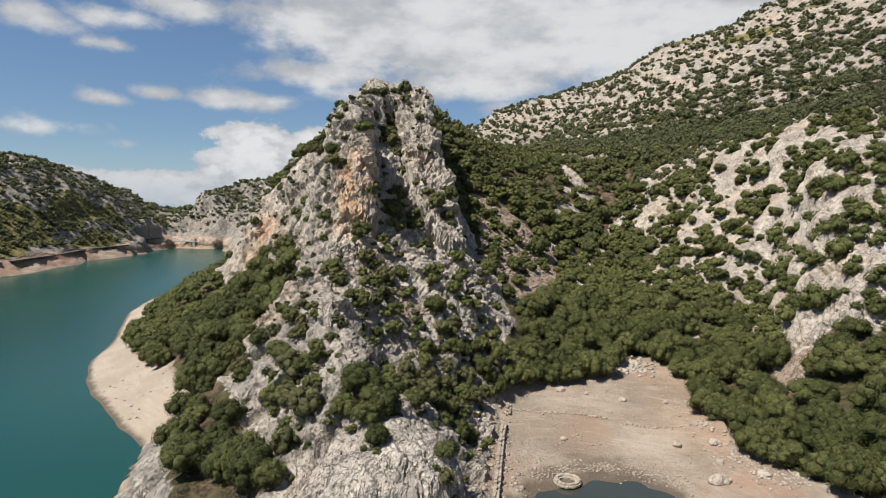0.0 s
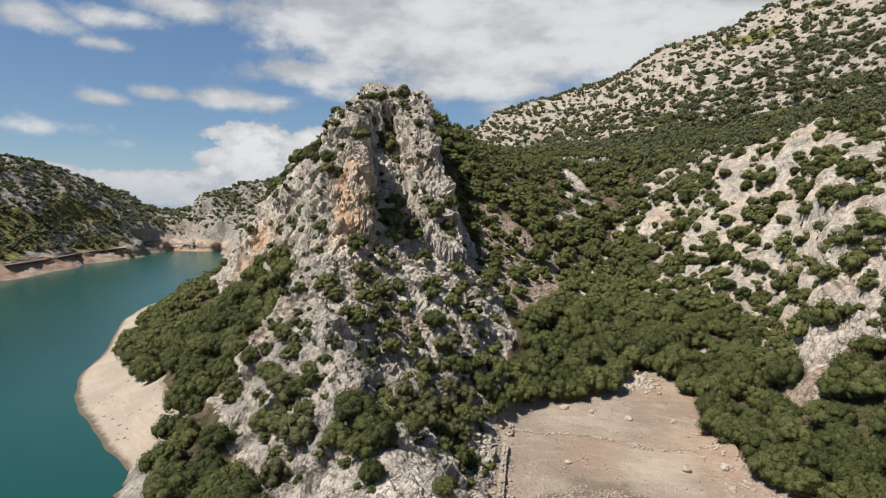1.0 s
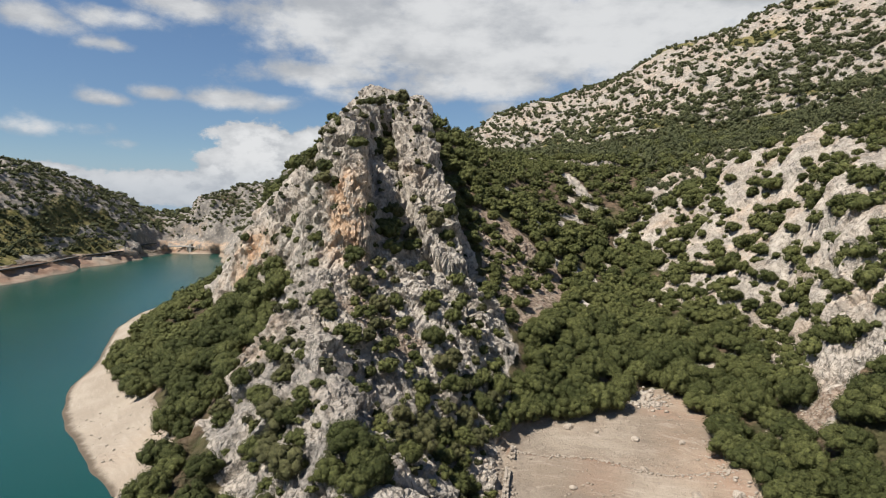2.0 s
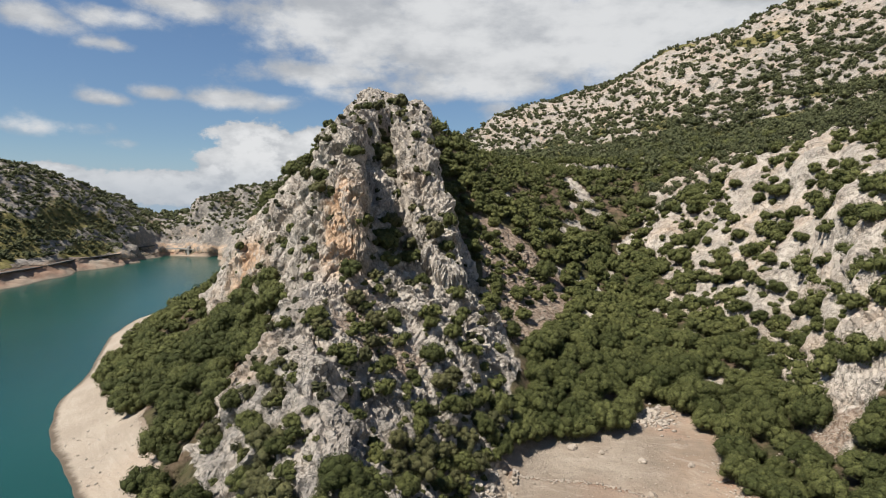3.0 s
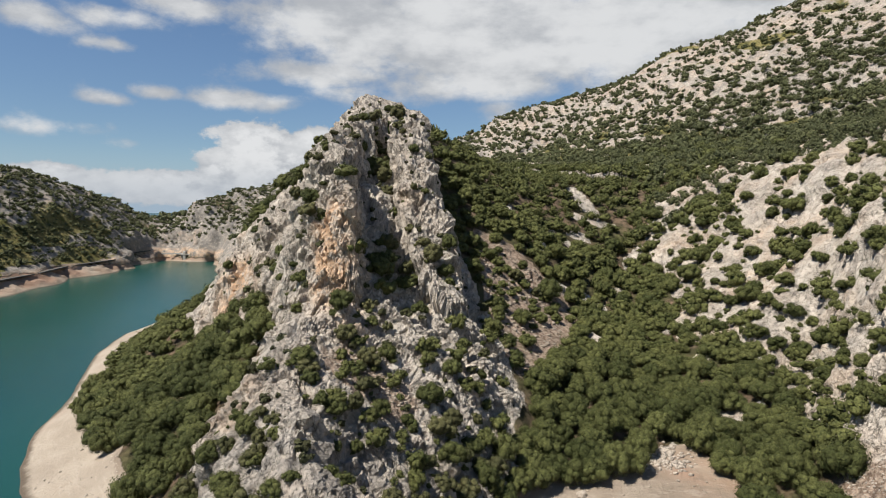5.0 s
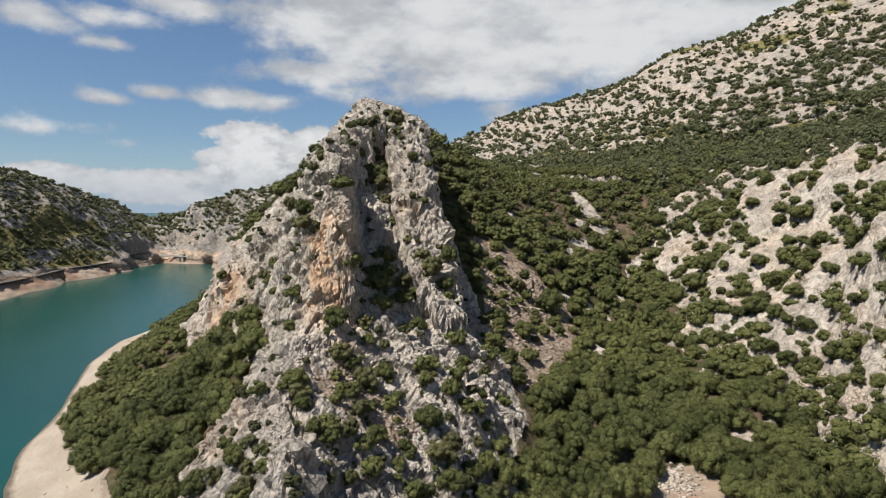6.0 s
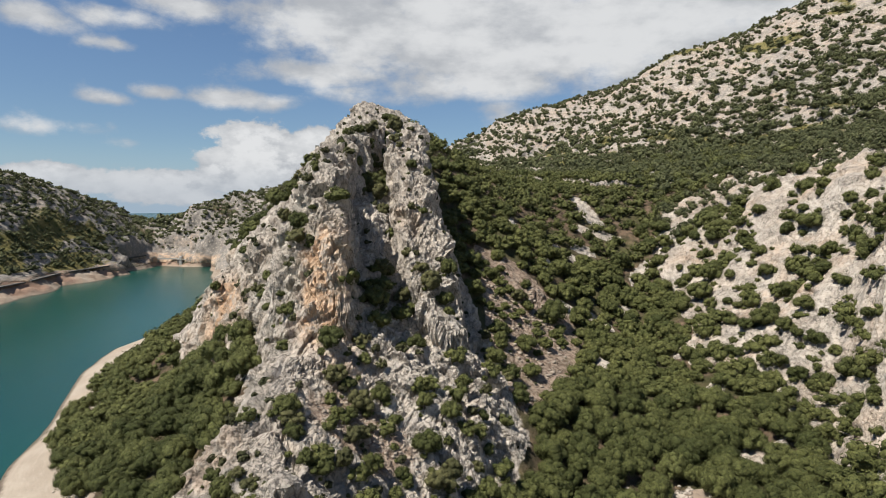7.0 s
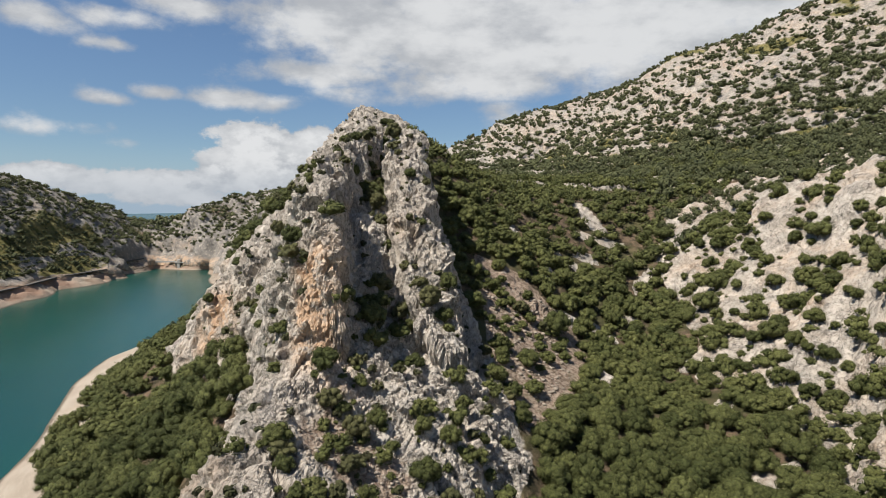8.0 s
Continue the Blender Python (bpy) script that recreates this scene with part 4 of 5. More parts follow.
def mesh_of(name, points, faces, mat):
    mesh = bpy.data.meshes.new(name)
    faces = np.asarray(faces, np.int32)
    mesh.vertices.add(len(points)), mesh.loops.add(faces.size), mesh.polygons.add(len(faces))
    mesh.vertices.foreach_set("co", np.asarray(points, np.float32).ravel())
    mesh.loops.foreach_set("vertex_index", faces.ravel())
    mesh.polygons.foreach_set("loop_start", np.arange(0, faces.size, 3, dtype=np.int32))
    mesh.update(calc_edges=True)
    mesh.materials.append(mat)
    return mesh


def trunk_mesh(seed, tall):
    """A tapered trunk that forks into limbs."""
    r = np.random.RandomState(seed)
    bm = bmesh.new()

    def tube(a, b, ra, rb):
        a, b = Vector(a), Vector(b)
        turn = (b - a).to_track_quat("Z", "Y")
        rings = [[bm.verts.new(c + turn @ Vector((math.cos(k * 1.0472) * rad, math.sin(k * 1.0472) * rad, 0))) for k in range(6)] for c, rad in ((a, ra), (b, rb))]
        for k in range(6):
            bm.faces.new((rings[0][k], rings[0][(k + 1) % 6], rings[1][(k + 1) % 6], rings[1][k]))

    fork = (r.uniform(-0.06, 0.06), r.uniform(-0.06, 0.06), tall * 0.4)
    tube((0, 0, -0.25), fork, 0.075, 0.055)
    for k in range(4):
        turn = k * 1.57 + r.uniform(-0.4, 0.4)
        tube(fork, (math.cos(turn) * 0.4, math.sin(turn) * 0.4, tall * r.uniform(0.65, 0.95)), 0.042, 0.015)
    mesh = bpy.data.meshes.new("trunk")
    bm.to_mesh(mesh), bm.free()
    mesh.materials.append(bark_mat)
    return mesh


OAKS = []
for k in range(7):
    p, f = crown(20 + k, 30 + k % 4, 1700, 0.046, 1, 0.85 + 0.05 * (k % 3), True)
    p[:, 2] += 0.14
    OAKS.append((mesh_of("crown", p, f, oak_mat), trunk_mesh(k, 0.7)))
SCRUBS = []
for k in range(4):
    p, f = crown(60 + k, 18, 1300, 0.042, 1, 0.95, True)
    p[:, 2] += 0.04
    SCRUBS.append((mesh_of("crown", p, f, olive_mat), trunk_mesh(30 + k, 0.5)))


def tree(kinds, name, x, y, radius, label, category, group, r):
    """A tree or bush of its own, on the ground."""
    top = new(name)
    crown_mesh, trunk = kinds[r.randint(len(kinds))]
    a, b = new("crown", crown_mesh), new("trunk", trunk)
    a.parent = b.parent = top
    tall = radius * r.uniform(0.92, 1.25)
    top.matrix_world = pose(x, y, float(stand(x, y)) - 0.12 * radius, 0, 0, r.uniform(0, 360)) @ Matrix.Diagonal((radius * r.uniform(0.85, 1.2), radius * r.uniform(0.8, 1.05), tall, 1))
    return tagged(top, label, category, group)


def scatter(box, spacing, r):
    """Points of a loose grid over the box, each shifted at random."""
    x0, y0, x1, y1 = box
    x, y = np.meshgrid(np.arange(x0, x1, spacing), np.arange(y0, y1, spacing))
    x, y = x.ravel(), y.ravel()
    x = x + r.uniform(-0.45, 0.45, x.shape) * spacing
    y = y + r.uniform(-0.45, 0.45, y.shape) * spacing
    return x, y


def mass(name, spots, templates, mat, label, r):
    """Many bushes too many to count, joined: spots are rows of x, y, radius."""
    points, faces, count = [], [], 0
    spots = spots[np.abs(spots[:, 0]) < spots[:, 1] * 0.86 + 12]
    z = stand(spots[:, 0], spots[:, 1])
    for (x, y, radius), base in zip(spots, z):
        p, f = templates[r.randint(len(templates))]
        t = r.uniform(0, 6.283)
        c, s = math.cos(t), math.sin(t)
        p = p * (r.uniform(0.8, 1.3), r.uniform(0.8, 1.05), 1)
        q = np.empty_like(p)
        q[:, 0], q[:, 1] = (p[:, 0] * c - p[:, 1] * s) * radius + x, (p[:, 0] * s + p[:, 1] * c) * radius + y
        q[:, 2] = p[:, 2] * radius * r.uniform(0.85, 1.2) + base - 0.15 * radius
        points.append(q), faces.append(f + count)
        count += len(p)
    return tagged(new(name, mesh_of(name, np.concatenate(points), np.concatenate(faces), mat)), label, kind="stuff")


MID = [crown(100 + k, 20, 760, 0.062, 1, 0.85, True) for k in range(6)]
LOW = [crown(120 + k, 9, 280, 0.09, 1, 0.85, True) for k in range(6)]
FAR = [crown(140 + k, 7, 105, 0.138, 0, 0.8, True) for k in range(6)]

SPECK = [crown(180 + k, 6, 22, 0.13, 0, 0.8, True) for k in range(6)]
DOT = [crown(160 + k, 2, 16, 0.32, 1, 0.8) for k in range(6)]
TUFT = [crown(170 + k, 3, 45, 0.3, 1, 0.9) for k in range(4)]

r = np.random.RandomState(11)
# valley wood
x, y = scatter((-4, 42, 62, 150), 2.75, r)
keep = inside(x, y, VALLEY_WOOD) & (ovals(x, y, SLABS) < 0) & ~(inside(x, y, OPEN_SCREE) & (r.uniform(0, 1, len(x)) < 0.48))
x, y = x[keep], y[keep]
radius = r.uniform(1.5, 2.6, len(x)) * np.where(inside(x, y, OPEN_SCREE), 0.64, 1.0)
near = np.argsort(np.hypot(x - 26, y - 68))
own = near[:170]
for k in own:
    tree(OAKS, "oak_tree", x[k], y[k], radius[k], "dense dark green evergreen oak in the valley wood", "tree", "oaks of the valley wood", r)
rest = near[170:]
mass("valley_wood", np.stack([x[rest], y[rest], radius[rest]], 1), MID, oak_mass_mat, "dense evergreen oak wood filling the valley", r)
BAY_OAKS = [(6.8, 71.5, 1.5), (8.2, 74.2, 1.8), (9.6, 75.8, 2.0), (11.3, 77.2, 2.2), (13.2, 78.4, 2.2), (15.2, 77.6, 2.1), (17.4, 77.9, 2.2), (19.8, 78.6, 2.3), (22.2, 79.2, 2.2), (24, 82.5, 2.0),
            (32.6, 79.3, 2.0), (33.9, 75.5, 2.3), (32, 71.5, 2.2), (30.9, 67.5, 2.2), (31.4, 64, 2.3), (31.8, 60.5, 2.2), (31.2, 57, 2.2), (32.3, 53.8, 2.0), (34.2, 50.5, 2.1)]
for a, b, c in BAY_OAKS:
    tree(OAKS, "oak_tree", a, b, c, "round dark green oak at the edge of the dry bay", "tree", "oaks round the dry bay", r)
# shore wood
x, y = scatter((-120, 44, -12, 345), 2.9, r)
keep = inside(x, y, SHORE_WOOD)
x, y = x[keep], y[keep]
radius = r.uniform(1.5, 2.7, len(x))
near = np.argsort(np.hypot(x + 25, y - 60))
for k in near[:85]:
    tree(OAKS, "oak_tree", x[k], y[k], radius[k], "dark green evergreen oak above the pale shore", "tree", "oaks above the shore", r)
rest = near[85:]
back = rest[y[rest] > 140]
mass("shore_wood", np.stack([x[back], y[back], radius[back]], 1), FAR, oak_mass_mat, "evergreen oak wood behind the pinnacle", r)
rest = rest[y[rest] <= 140]
mass("shore_wood", np.stack([x[rest], y[rest], radius[rest]], 1), MID, oak_mass_mat, "evergreen oak wood on the flank above the lake", r)
x, y = scatter((-62, 120, -18, 170), 2.2, r)
keep = inside(x, y, SHOULDER_WOOD) & (r.uniform(0, 1, len(x)) < 0.9)
x, y = x[keep], y[keep]
mass("shoulder_wood", np.stack([x, y, r.uniform(1.1, 1.9, len(x))], 1), LOW, oak_mass_mat, "dark oak wood on the shoulder behind the rock", r)
SKYLINE_TREES = [(-21.5, 151, 1.5), (-24, 149, 1.9), (-26, 146.5, 2.2), (-28, 144.5, 2.0), (-29.5, 142, 2.4), (-31.5, 141, 2.1), (-33, 140, 2.3), (-34.8, 139.6, 1.9), (-36.5, 139, 2.1), (-38, 138.3, 1.7), (-39.8, 138, 1.9), (-41.5, 137.6, 1.6),
                 (-27.5, 140.5, 1.7), (-30, 137.5, 1.9), (-32.5, 136, 1.8), (-35, 135.5, 1.9), (-37, 134.5, 1.6),
                 (-23.5, 121.5, 1.4), (-25.5, 123, 1.8), (-27.5, 124.5, 2.0), (-29.5, 125.5, 2.1), (-31.5, 126, 2.0), (-33.5, 127, 2.1), (-35.5, 128, 1.9), (-37.8, 129.5, 1.8), (-27, 128.5, 2.0), (-31, 130, 2.0), (-35, 132, 1.9), (-24, 127, 1.6)]
for a, b, c in SKYLINE_TREES:
    tree(OAKS, "oak_tree", a, b, c, "dark evergreen oak on the rim of the rock shoulder", "tree", "oaks of the rock shoulder", r)
# upper valley and saddle
x, y = scatter((-30, 150, 110, 265), 3.6, r)
keep = inside(x, y, VALLEY_WOOD) & (y >= 150) | (y > 188) & (x > -22)
keep &= (perlin(x / 16, y / 16, x * 0) > -0.42) & (ovals(x, y, SLABS) < 0)
x, y = x[keep], y[keep]
mass("saddle_wood", np.stack([x, y, r.uniform(1.7, 2.9, len(x))], 1), FAR, oak_mass_mat, "evergreen oak wood over the saddle", r)
# mountain side above the valley
x, y = scatter((36, 44, 150, 190), 2.5, r)
dense = np.where((x < 86) & (y < 168), 0.16, 0.8) + 0.5 * ((x < 68) & (y < 102)) + 0.7 * ((x < 50) & (y < 98)) + 1.0 * (gully(x, y) < 0.45) + 1.2 * perlin(x / 9, y / 9, x * 0 + 2)
keep = ~inside(x, y, VALLEY_WOOD) & ~inside(x, y, BAY) & (r.uniform(0, 1, len(x)) < np.where(ovals(x, y, SLABS) > -0.05, 0.15 + 0.4 * (gully(x, y) < 0.25), dense)) & (x > 31)
x, y = x[keep], y[keep]
spots = np.stack([x, y, 0.8 + 1.9 * r.uniform(0, 1, len(x)) ** 1.4], 1)
close = (x < 84) & (y < 160)
mass("hillside_scrub", spots[close], LOW, oak_mass_mat, "round evergreen bushes among pale slabs", r)
mass("hillside_scrub", spots[~close], FAR, far_mat, "dark bushes high on the mountain side", r)
# far mountain
x, y = scatter((10, 190, 420, 520), 4.0, r)
h = height(x, y)
dense = np.interp(h, [50, 72, 90, 120, 160], [1.15, 1.1, 0.98, 0.8, 0.5]) + 0.45 * (x < 125) * (y > 290) + 1.1 * perlin(x / 30, y / 30, h / 12) + 0.5 * perlin(x / 9, y / 9, h / 9)
keep = (x > (y - 190) * -0.1 + 60) & (y > 190) | (y > 265)
keep &= (r.uniform(0, 1, len(x)) < dense)
x, y = x[keep], y[keep]
spots = np.stack([x, y, (0.9 + 2.2 * r.uniform(0, 1, len(x)) ** 1.4) * np.interp(height(x, y), [60, 110], [1.4, 1.2])], 1)
mass("mountain_scrub", spots[y < 300], FAR, far_mat, "scattered dark bushes over the rocky mountain", r)
mass("mountain_scrub", spots[y >= 300], SPECK, far_mat, "scattered dark bushes high on the mountain", r)
# hill across the lake and the gorge
x, y = scatter((-330, 195, -100, 520), 3.3, r)
h = height(x, y)
keep = (h > np.where(x < -150, 6.5, 8)) & (r.uniform(0, 1, len(x)) < 1.1 + 0.9 * perlin(x / 18, y / 18, x * 0 + 5)) & ~inside(x, y, SHORE_WOOD)
x, y = x[keep], y[keep]
mass("lakeside_scrub", np.stack([x, y, 1.1 + 1.9 * r.uniform(0, 1, len(x)) ** 1.4], 1), SPECK, far_mat, "dark bushes over the hill beyond the lake", r)
low = np.random.RandomState(77)
x, y = scatter((-330, 195, -150, 520), 3.4, low)
keep = (height(x, y) > 8) & (low.uniform(0, 1, len(x)) < 0.75 + 0.6 * perlin(x / 14, y / 14, x * 0 + 9))
x, y = x[keep], y[keep]
mass("lakeside_scrub", np.stack([x, y, 0.9 + 1.2 * low.uniform(0, 1, len(x)) ** 1.4], 1), SPECK, far_mat, "low dark scrub between the bushes of the lakeside hill", low)
x, y = scatter((-215, 345, -105, 480), 2.2, r)
keep = (height(x, y) > 7) & (r.uniform(0, 1, len(x)) < 0.42 + 0.9 * perlin(x / 8, y / 8, x * 0 + 3))
x, y = x[keep], y[keep]
mass("gorge_scrub", np.stack([x, y, r.uniform(0.6, 1.7, len(x))], 1), SPECK, far_mat, "dark bushes in the cracks of the gorge cliffs", r)
# hills beyond the gorge
x, y = scatter((-560, 520, -60, 830), 14.0, r)
keep = (height(x, y) > 1) & (r.uniform(0, 1, len(x)) < 0.85)
x, y = x[keep], y[keep]
mass("far_wood", np.stack([x, y, r.uniform(4.5, 7, len(x))], 1), DOT, far_mat, "woods on the hills beyond the gorge", r)

# ---- bushes of the pinnacle, one by one: x, y, radius ----
SUMMIT_BUSHES = [(-13.3, 165.5, 1.1), (-11.9, 163.0, 1.0), (-16.5, 155.1, 1.2), (-12.2, 151.8, 1.1), (-19.4, 156.0, 0.9), (-8.4, 167.4, 1.2), (-2.2, 127.1, 1.0), (-2.0, 119.4, 1.1), (-6.7, 119.1, 0.8), (-16.3, 95.2, 1.0), (-26.3, 160.0, 0.8), (-23.5, 169.8, 0.8), (-17.7, 95.1, 1.0), (-30.7, 134.6, 1.9), (-25.3, 124.1, 1.5)]
TOWER_BUSHES = [(-15.7, 86.0, 1.4), (-17.2, 87.7, 0.9), (-14.4, 87.1, 0.5), (-11.2, 89.8, 0.7), (-12.8, 86.1, 0.4), (-7.1, 104.0, 0.9), (-4.0, 103.0, 0.8), (-7.4, 88.4, 1.9), (-8.5, 82.9, 1.0), (-4.4, 94.3, 1.2), (-3.1, 92.1, 1.2), (-0.8, 92.3, 1.7), (0.8, 92.7, 1.2), (-2.5, 86.7, 1.2), (-4.2, 84.4, 0.8), (2.2, 103.3, 1.1), (-2.3, 104.2, 0.9), (-1.9, 110.6, 0.9), (-4.4, 111.8, 1.1), (-8.5, 108.1, 1.3), (-10.3, 124, 1.6), (-9.8, 118, 1.8), (-9.4, 113, 1.6), (-10.2, 129, 1.5), (-9.2, 140, 1.8), (-7.6, 142, 1.3), (-2.0, 123.5, 1.2), (-2.3, 131, 1.3), (-12.5, 150, 1.9), (-11, 149, 1.8), (-13.8, 151.5, 1.4), (-9.6, 146, 1.5), (-12.8, 127, 1.5), (-11.8, 124, 1.4), (-10.6, 115, 1.7), (-10.4, 119, 1.6)]
LEFT_BUSHES = [(-22.7, 97.4, 1.0), (-18.4, 88.0, 0.7), (-28.2, 101.3, 1.3), (-23.6, 95.7, 1.0), (-20.4, 89.7, 0.8), (-16.8, 84.2, 1.1), (-27.7, 104.0, 0.9), (-45.0, 124.8, 1.3), (-36.5, 115.0, 1.0)]
LEDGE_BUSHES = [(-10.2, 76.9, 1.7), (-10.9, 79.0, 1.5), (-12.4, 68.6, 1.2), (-11.8, 67.1, 0.8), (-13.9, 62.7, 0.9), (-7.4, 75.8, 1.6), (-8.8, 76.9, 0.9), (-7.7, 80.8, 0.9), (-6.0, 81.2, 0.8), (-5.8, 78.3, 1.2), (-1.3, 79.0, 1.0), (1.4, 79.1, 1.2), (4.9, 82.5, 1.0), (5.6, 87.5, 0.9), (7.5, 97.2, 1.5), (8.9, 103.8, 1.3)]
LOWER_BUSHES = [(-9.1, 65.4, 1.1), (-10.4, 65.2, 0.8), (-7.5, 66.8, 1.1), (-5.6, 69.3, 1.0), (-3.1, 71.2, 0.8), (-0.9, 74.5, 1.4), (-7.0, 72.2, 1.1), (0.1, 71.8, 1.5), (-7.2, 64.4, 0.8), (-8.6, 62.0, 0.6), (3.9, 77.3, 1.0), (5.9, 77.7, 1.0), (2.5, 72.4, 1.2), (-0.7, 67.9, 0.8), (-2.0, 65.1, 1.1), (0.6, 65.8, 1.1), (-5.8, 57.8, 0.9), (4.0, 72.8, 1.1), (5.4, 71.4, 1.5)]
SPUR_BUSHES = [(-26.8, 83.5, 1.7), (-18.5, 63.9, 1.0), (-14.8, 60.5, 1.1), (-20.5, 64.3, 0.7), (-22.0, 63.5, 1.1), (-11.6, 53.9, 0.9), (-15.7, 57.0, 1.1), (-13.0, 54.3, 1.1), (-18.0, 65.8, 0.7), (-15.3, 63.9, 0.7)]
FOOT_BUSHES = [(-14.0, 54.5, 1.6), (-11.4, 51.2, 1.2), (-16.7, 58.6, 1.1), (-12.0, 55.4, 1.0), (-7.9, 46.4, 1.4), (-5.8, 44.0, 1.2), (-4.8, 41.5, 1.1), (-7.8, 48.5, 0.9), (-13.2, 44.1, 1.2), (-10.7, 45.8, 0.5), (-13.5, 50.3, 0.9), (-14.9, 62.1, 0.9), (-13.1, 60.4, 0.8), (-21.5, 62.5, 1.1), (-20.4, 65.1, 0.9), (-3.7, 54.7, 1.2), (-2.6, 53.3, 1.0), (0.2, 42.1, 1.0), (0.2, 40.8, 0.9), (1.5, 57.8, 1.2), (-0.2, 60.0, 1.2),
               (4.5, 69, 1.3), (3.8, 66.5, 1.3), (2.2, 65, 1.4), (1.5, 62, 1.3), (2.5, 59.5, 1.2), (0.5, 67, 1.5), (7.2, 76.5, 1.7), (5, 76.5, 1.7), (1.2, 70, 1.5), (2.8, 69.2, 1.4), (3.4, 74.3, 1.5), (1.5, 73.5, 1.5), (5.8, 73.6, 1.4), (4.6, 71.4, 1.3)]
FRONT_BUSHES = [(-15.7, 55, 1.8), (-14.3, 55.7, 1.7), (-13.4, 52.5, 1.6), (-11.8, 49.3, 1.7), (-13, 47.5, 1.5), (-6.7, 47.7, 1.7), (-4.6, 45.6, 1.5), (-5.6, 46.4, 1.4), (-2.6, 53.3, 1.3), (-3.7, 57, 1.2), (-1.5, 63.9, 1.4), (-0.3, 64.6, 1.5), (2.4, 68.5, 1.6), (-3.9, 61.9, 1.3), (-1.8, 58, 1.3), (0.5, 60.5, 1.3), (-16.4, 64.2, 1.2), (-20, 63.6, 1.2)]
FACE_BUSHES = [(-11.4, 116.9, 1.8), (-7.4, 93, 1.8), (-7.2, 95, 1.7), (-4.3, 97.8, 1.1), (-2.3, 94.8, 1.1), (1.3, 95.8, 1.3), (-7.7, 123.1, 1.8), (-11.9, 124.7, 1.7), (-7.6, 120.7, 1.4), (-16.3, 88.4, 1.3), (-19.6, 94.8, 1.3), (-15.5, 89.6, 0.8), (-22.9, 96.9, 1.3), (-24.4, 98.1, 1.2), (-29.6, 109.3, 1.2),
               (-12.9, 69.6, 1.2), (-7.5, 70.9, 1.1), (-26.2, 96.3, 1.5), (-12.8, 134, 1.5), (-9.5, 133, 1.6),
               (-13.4, 107, 0.9), (-15, 111, 0.9), (-13, 113.5, 1.1), (-15.5, 119, 0.9), (-14, 123, 1.1), (-10.5, 136, 1.2), (-8, 131, 1.1), (-5.5, 128, 1.0)]
SCREE_BUSHES = [(8.9, 106.8, 1.3), (13.0, 106.4, 1.6), (17.1, 118.8, 1.1), (19.7, 120.2, 2.4), (13.5, 119.7, 1.7), (19.8, 113.8, 1.2), (8.8, 121.2, 1.4), (12.9, 100.4, 1.5), (7.8, 98.9, 1.2), (25.0, 122.3, 1.0), (9.4, 96.2, 1.2), (6.3, 110.8, 1.2), (6.5, 101.0, 1.1)]

r = np.random.RandomState(23)
SEEDLINGS = []
for spots, where_it_grows in ((SUMMIT_BUSHES, "on the bare summit rocks"), (TOWER_BUSHES, "rooted in the rock tower"), (LEFT_BUSHES, "on the sunny rock flank"), (LEDGE_BUSHES, "on the rock ledges"),
                              (LOWER_BUSHES, "on the lower rock ledges"), (SPUR_BUSHES, "on the rock spur"), (FOOT_BUSHES, "at the foot of the spur"), (FRONT_BUSHES, "on the dark front of the spur"), (FACE_BUSHES, "on the steep rock face"), (SCREE_BUSHES, "on the brown scree")):
    for x, y, radius in spots:
        green = r.uniform() < 0.55
        label = ("dark green evergreen bush " if green else "olive green loose bush ") + where_it_grows
        tree(OAKS if green else SCRUBS, "bush", x, y, radius * r.uniform(0.95, 1.2), label, "bush", "bushes of the pinnacle", r)
        SEEDLINGS.extend((x + r.normal() * radius * 0.9, y + r.normal() * radius * 0.7, radius * r.uniform(0.25, 0.5)) for k in range(2))
mass("rock_scrub", np.array(SEEDLINGS), LOW, oak_mass_mat, "low scrub round the larger bushes of the pinnacle", r)
x, y = scatter((-26, 38, 9, 92), 1.6, r)
keep = inside(x, y, FIN) & ~inside(x, y, NOSE) & (r.uniform(0, 1, len(x)) < np.where(x + (y - 60) * 0.25 > -9, 0.34, 0.12) + 0.7 * perlin(x / 5, y / 5, x * 0 + 4))
x, y = x[keep], y[keep]
mass("spur_scrub", np.stack([x, y, (0.45 + 0.95 * r.uniform(0, 1, len(x)) ** 1.5) * np.where(x + (y - 60) * 0.25 > -8, 1.3, 0.9)], 1), LOW, oak_mass_mat, "dark low scrub over the lower spur", r)
# small tufts in the cracks
x, y = scatter((-50, 36, 16, 175), 1.9, r)
keep = inside(x, y, FIN) & ~inside(x, y, NOSE) & (r.uniform(0, 1, len(x)) < 0.26 + 0.5 * perlin(x / 6, y / 6, x * 0 + 1)) | inside(x, y, [(7, 92), (14, 92), (20, 110), (22, 122), (9, 128), (7, 108)]) & (r.uniform(0, 1, len(x)) < 0.35)
x, y = x[keep], y[keep]
mass("rock_tufts", np.stack([x, y, r.uniform(0.25, 0.75, len(x))], 1), TUFT, tuft_mat, "small dry green tufts in the rock cracks", r)

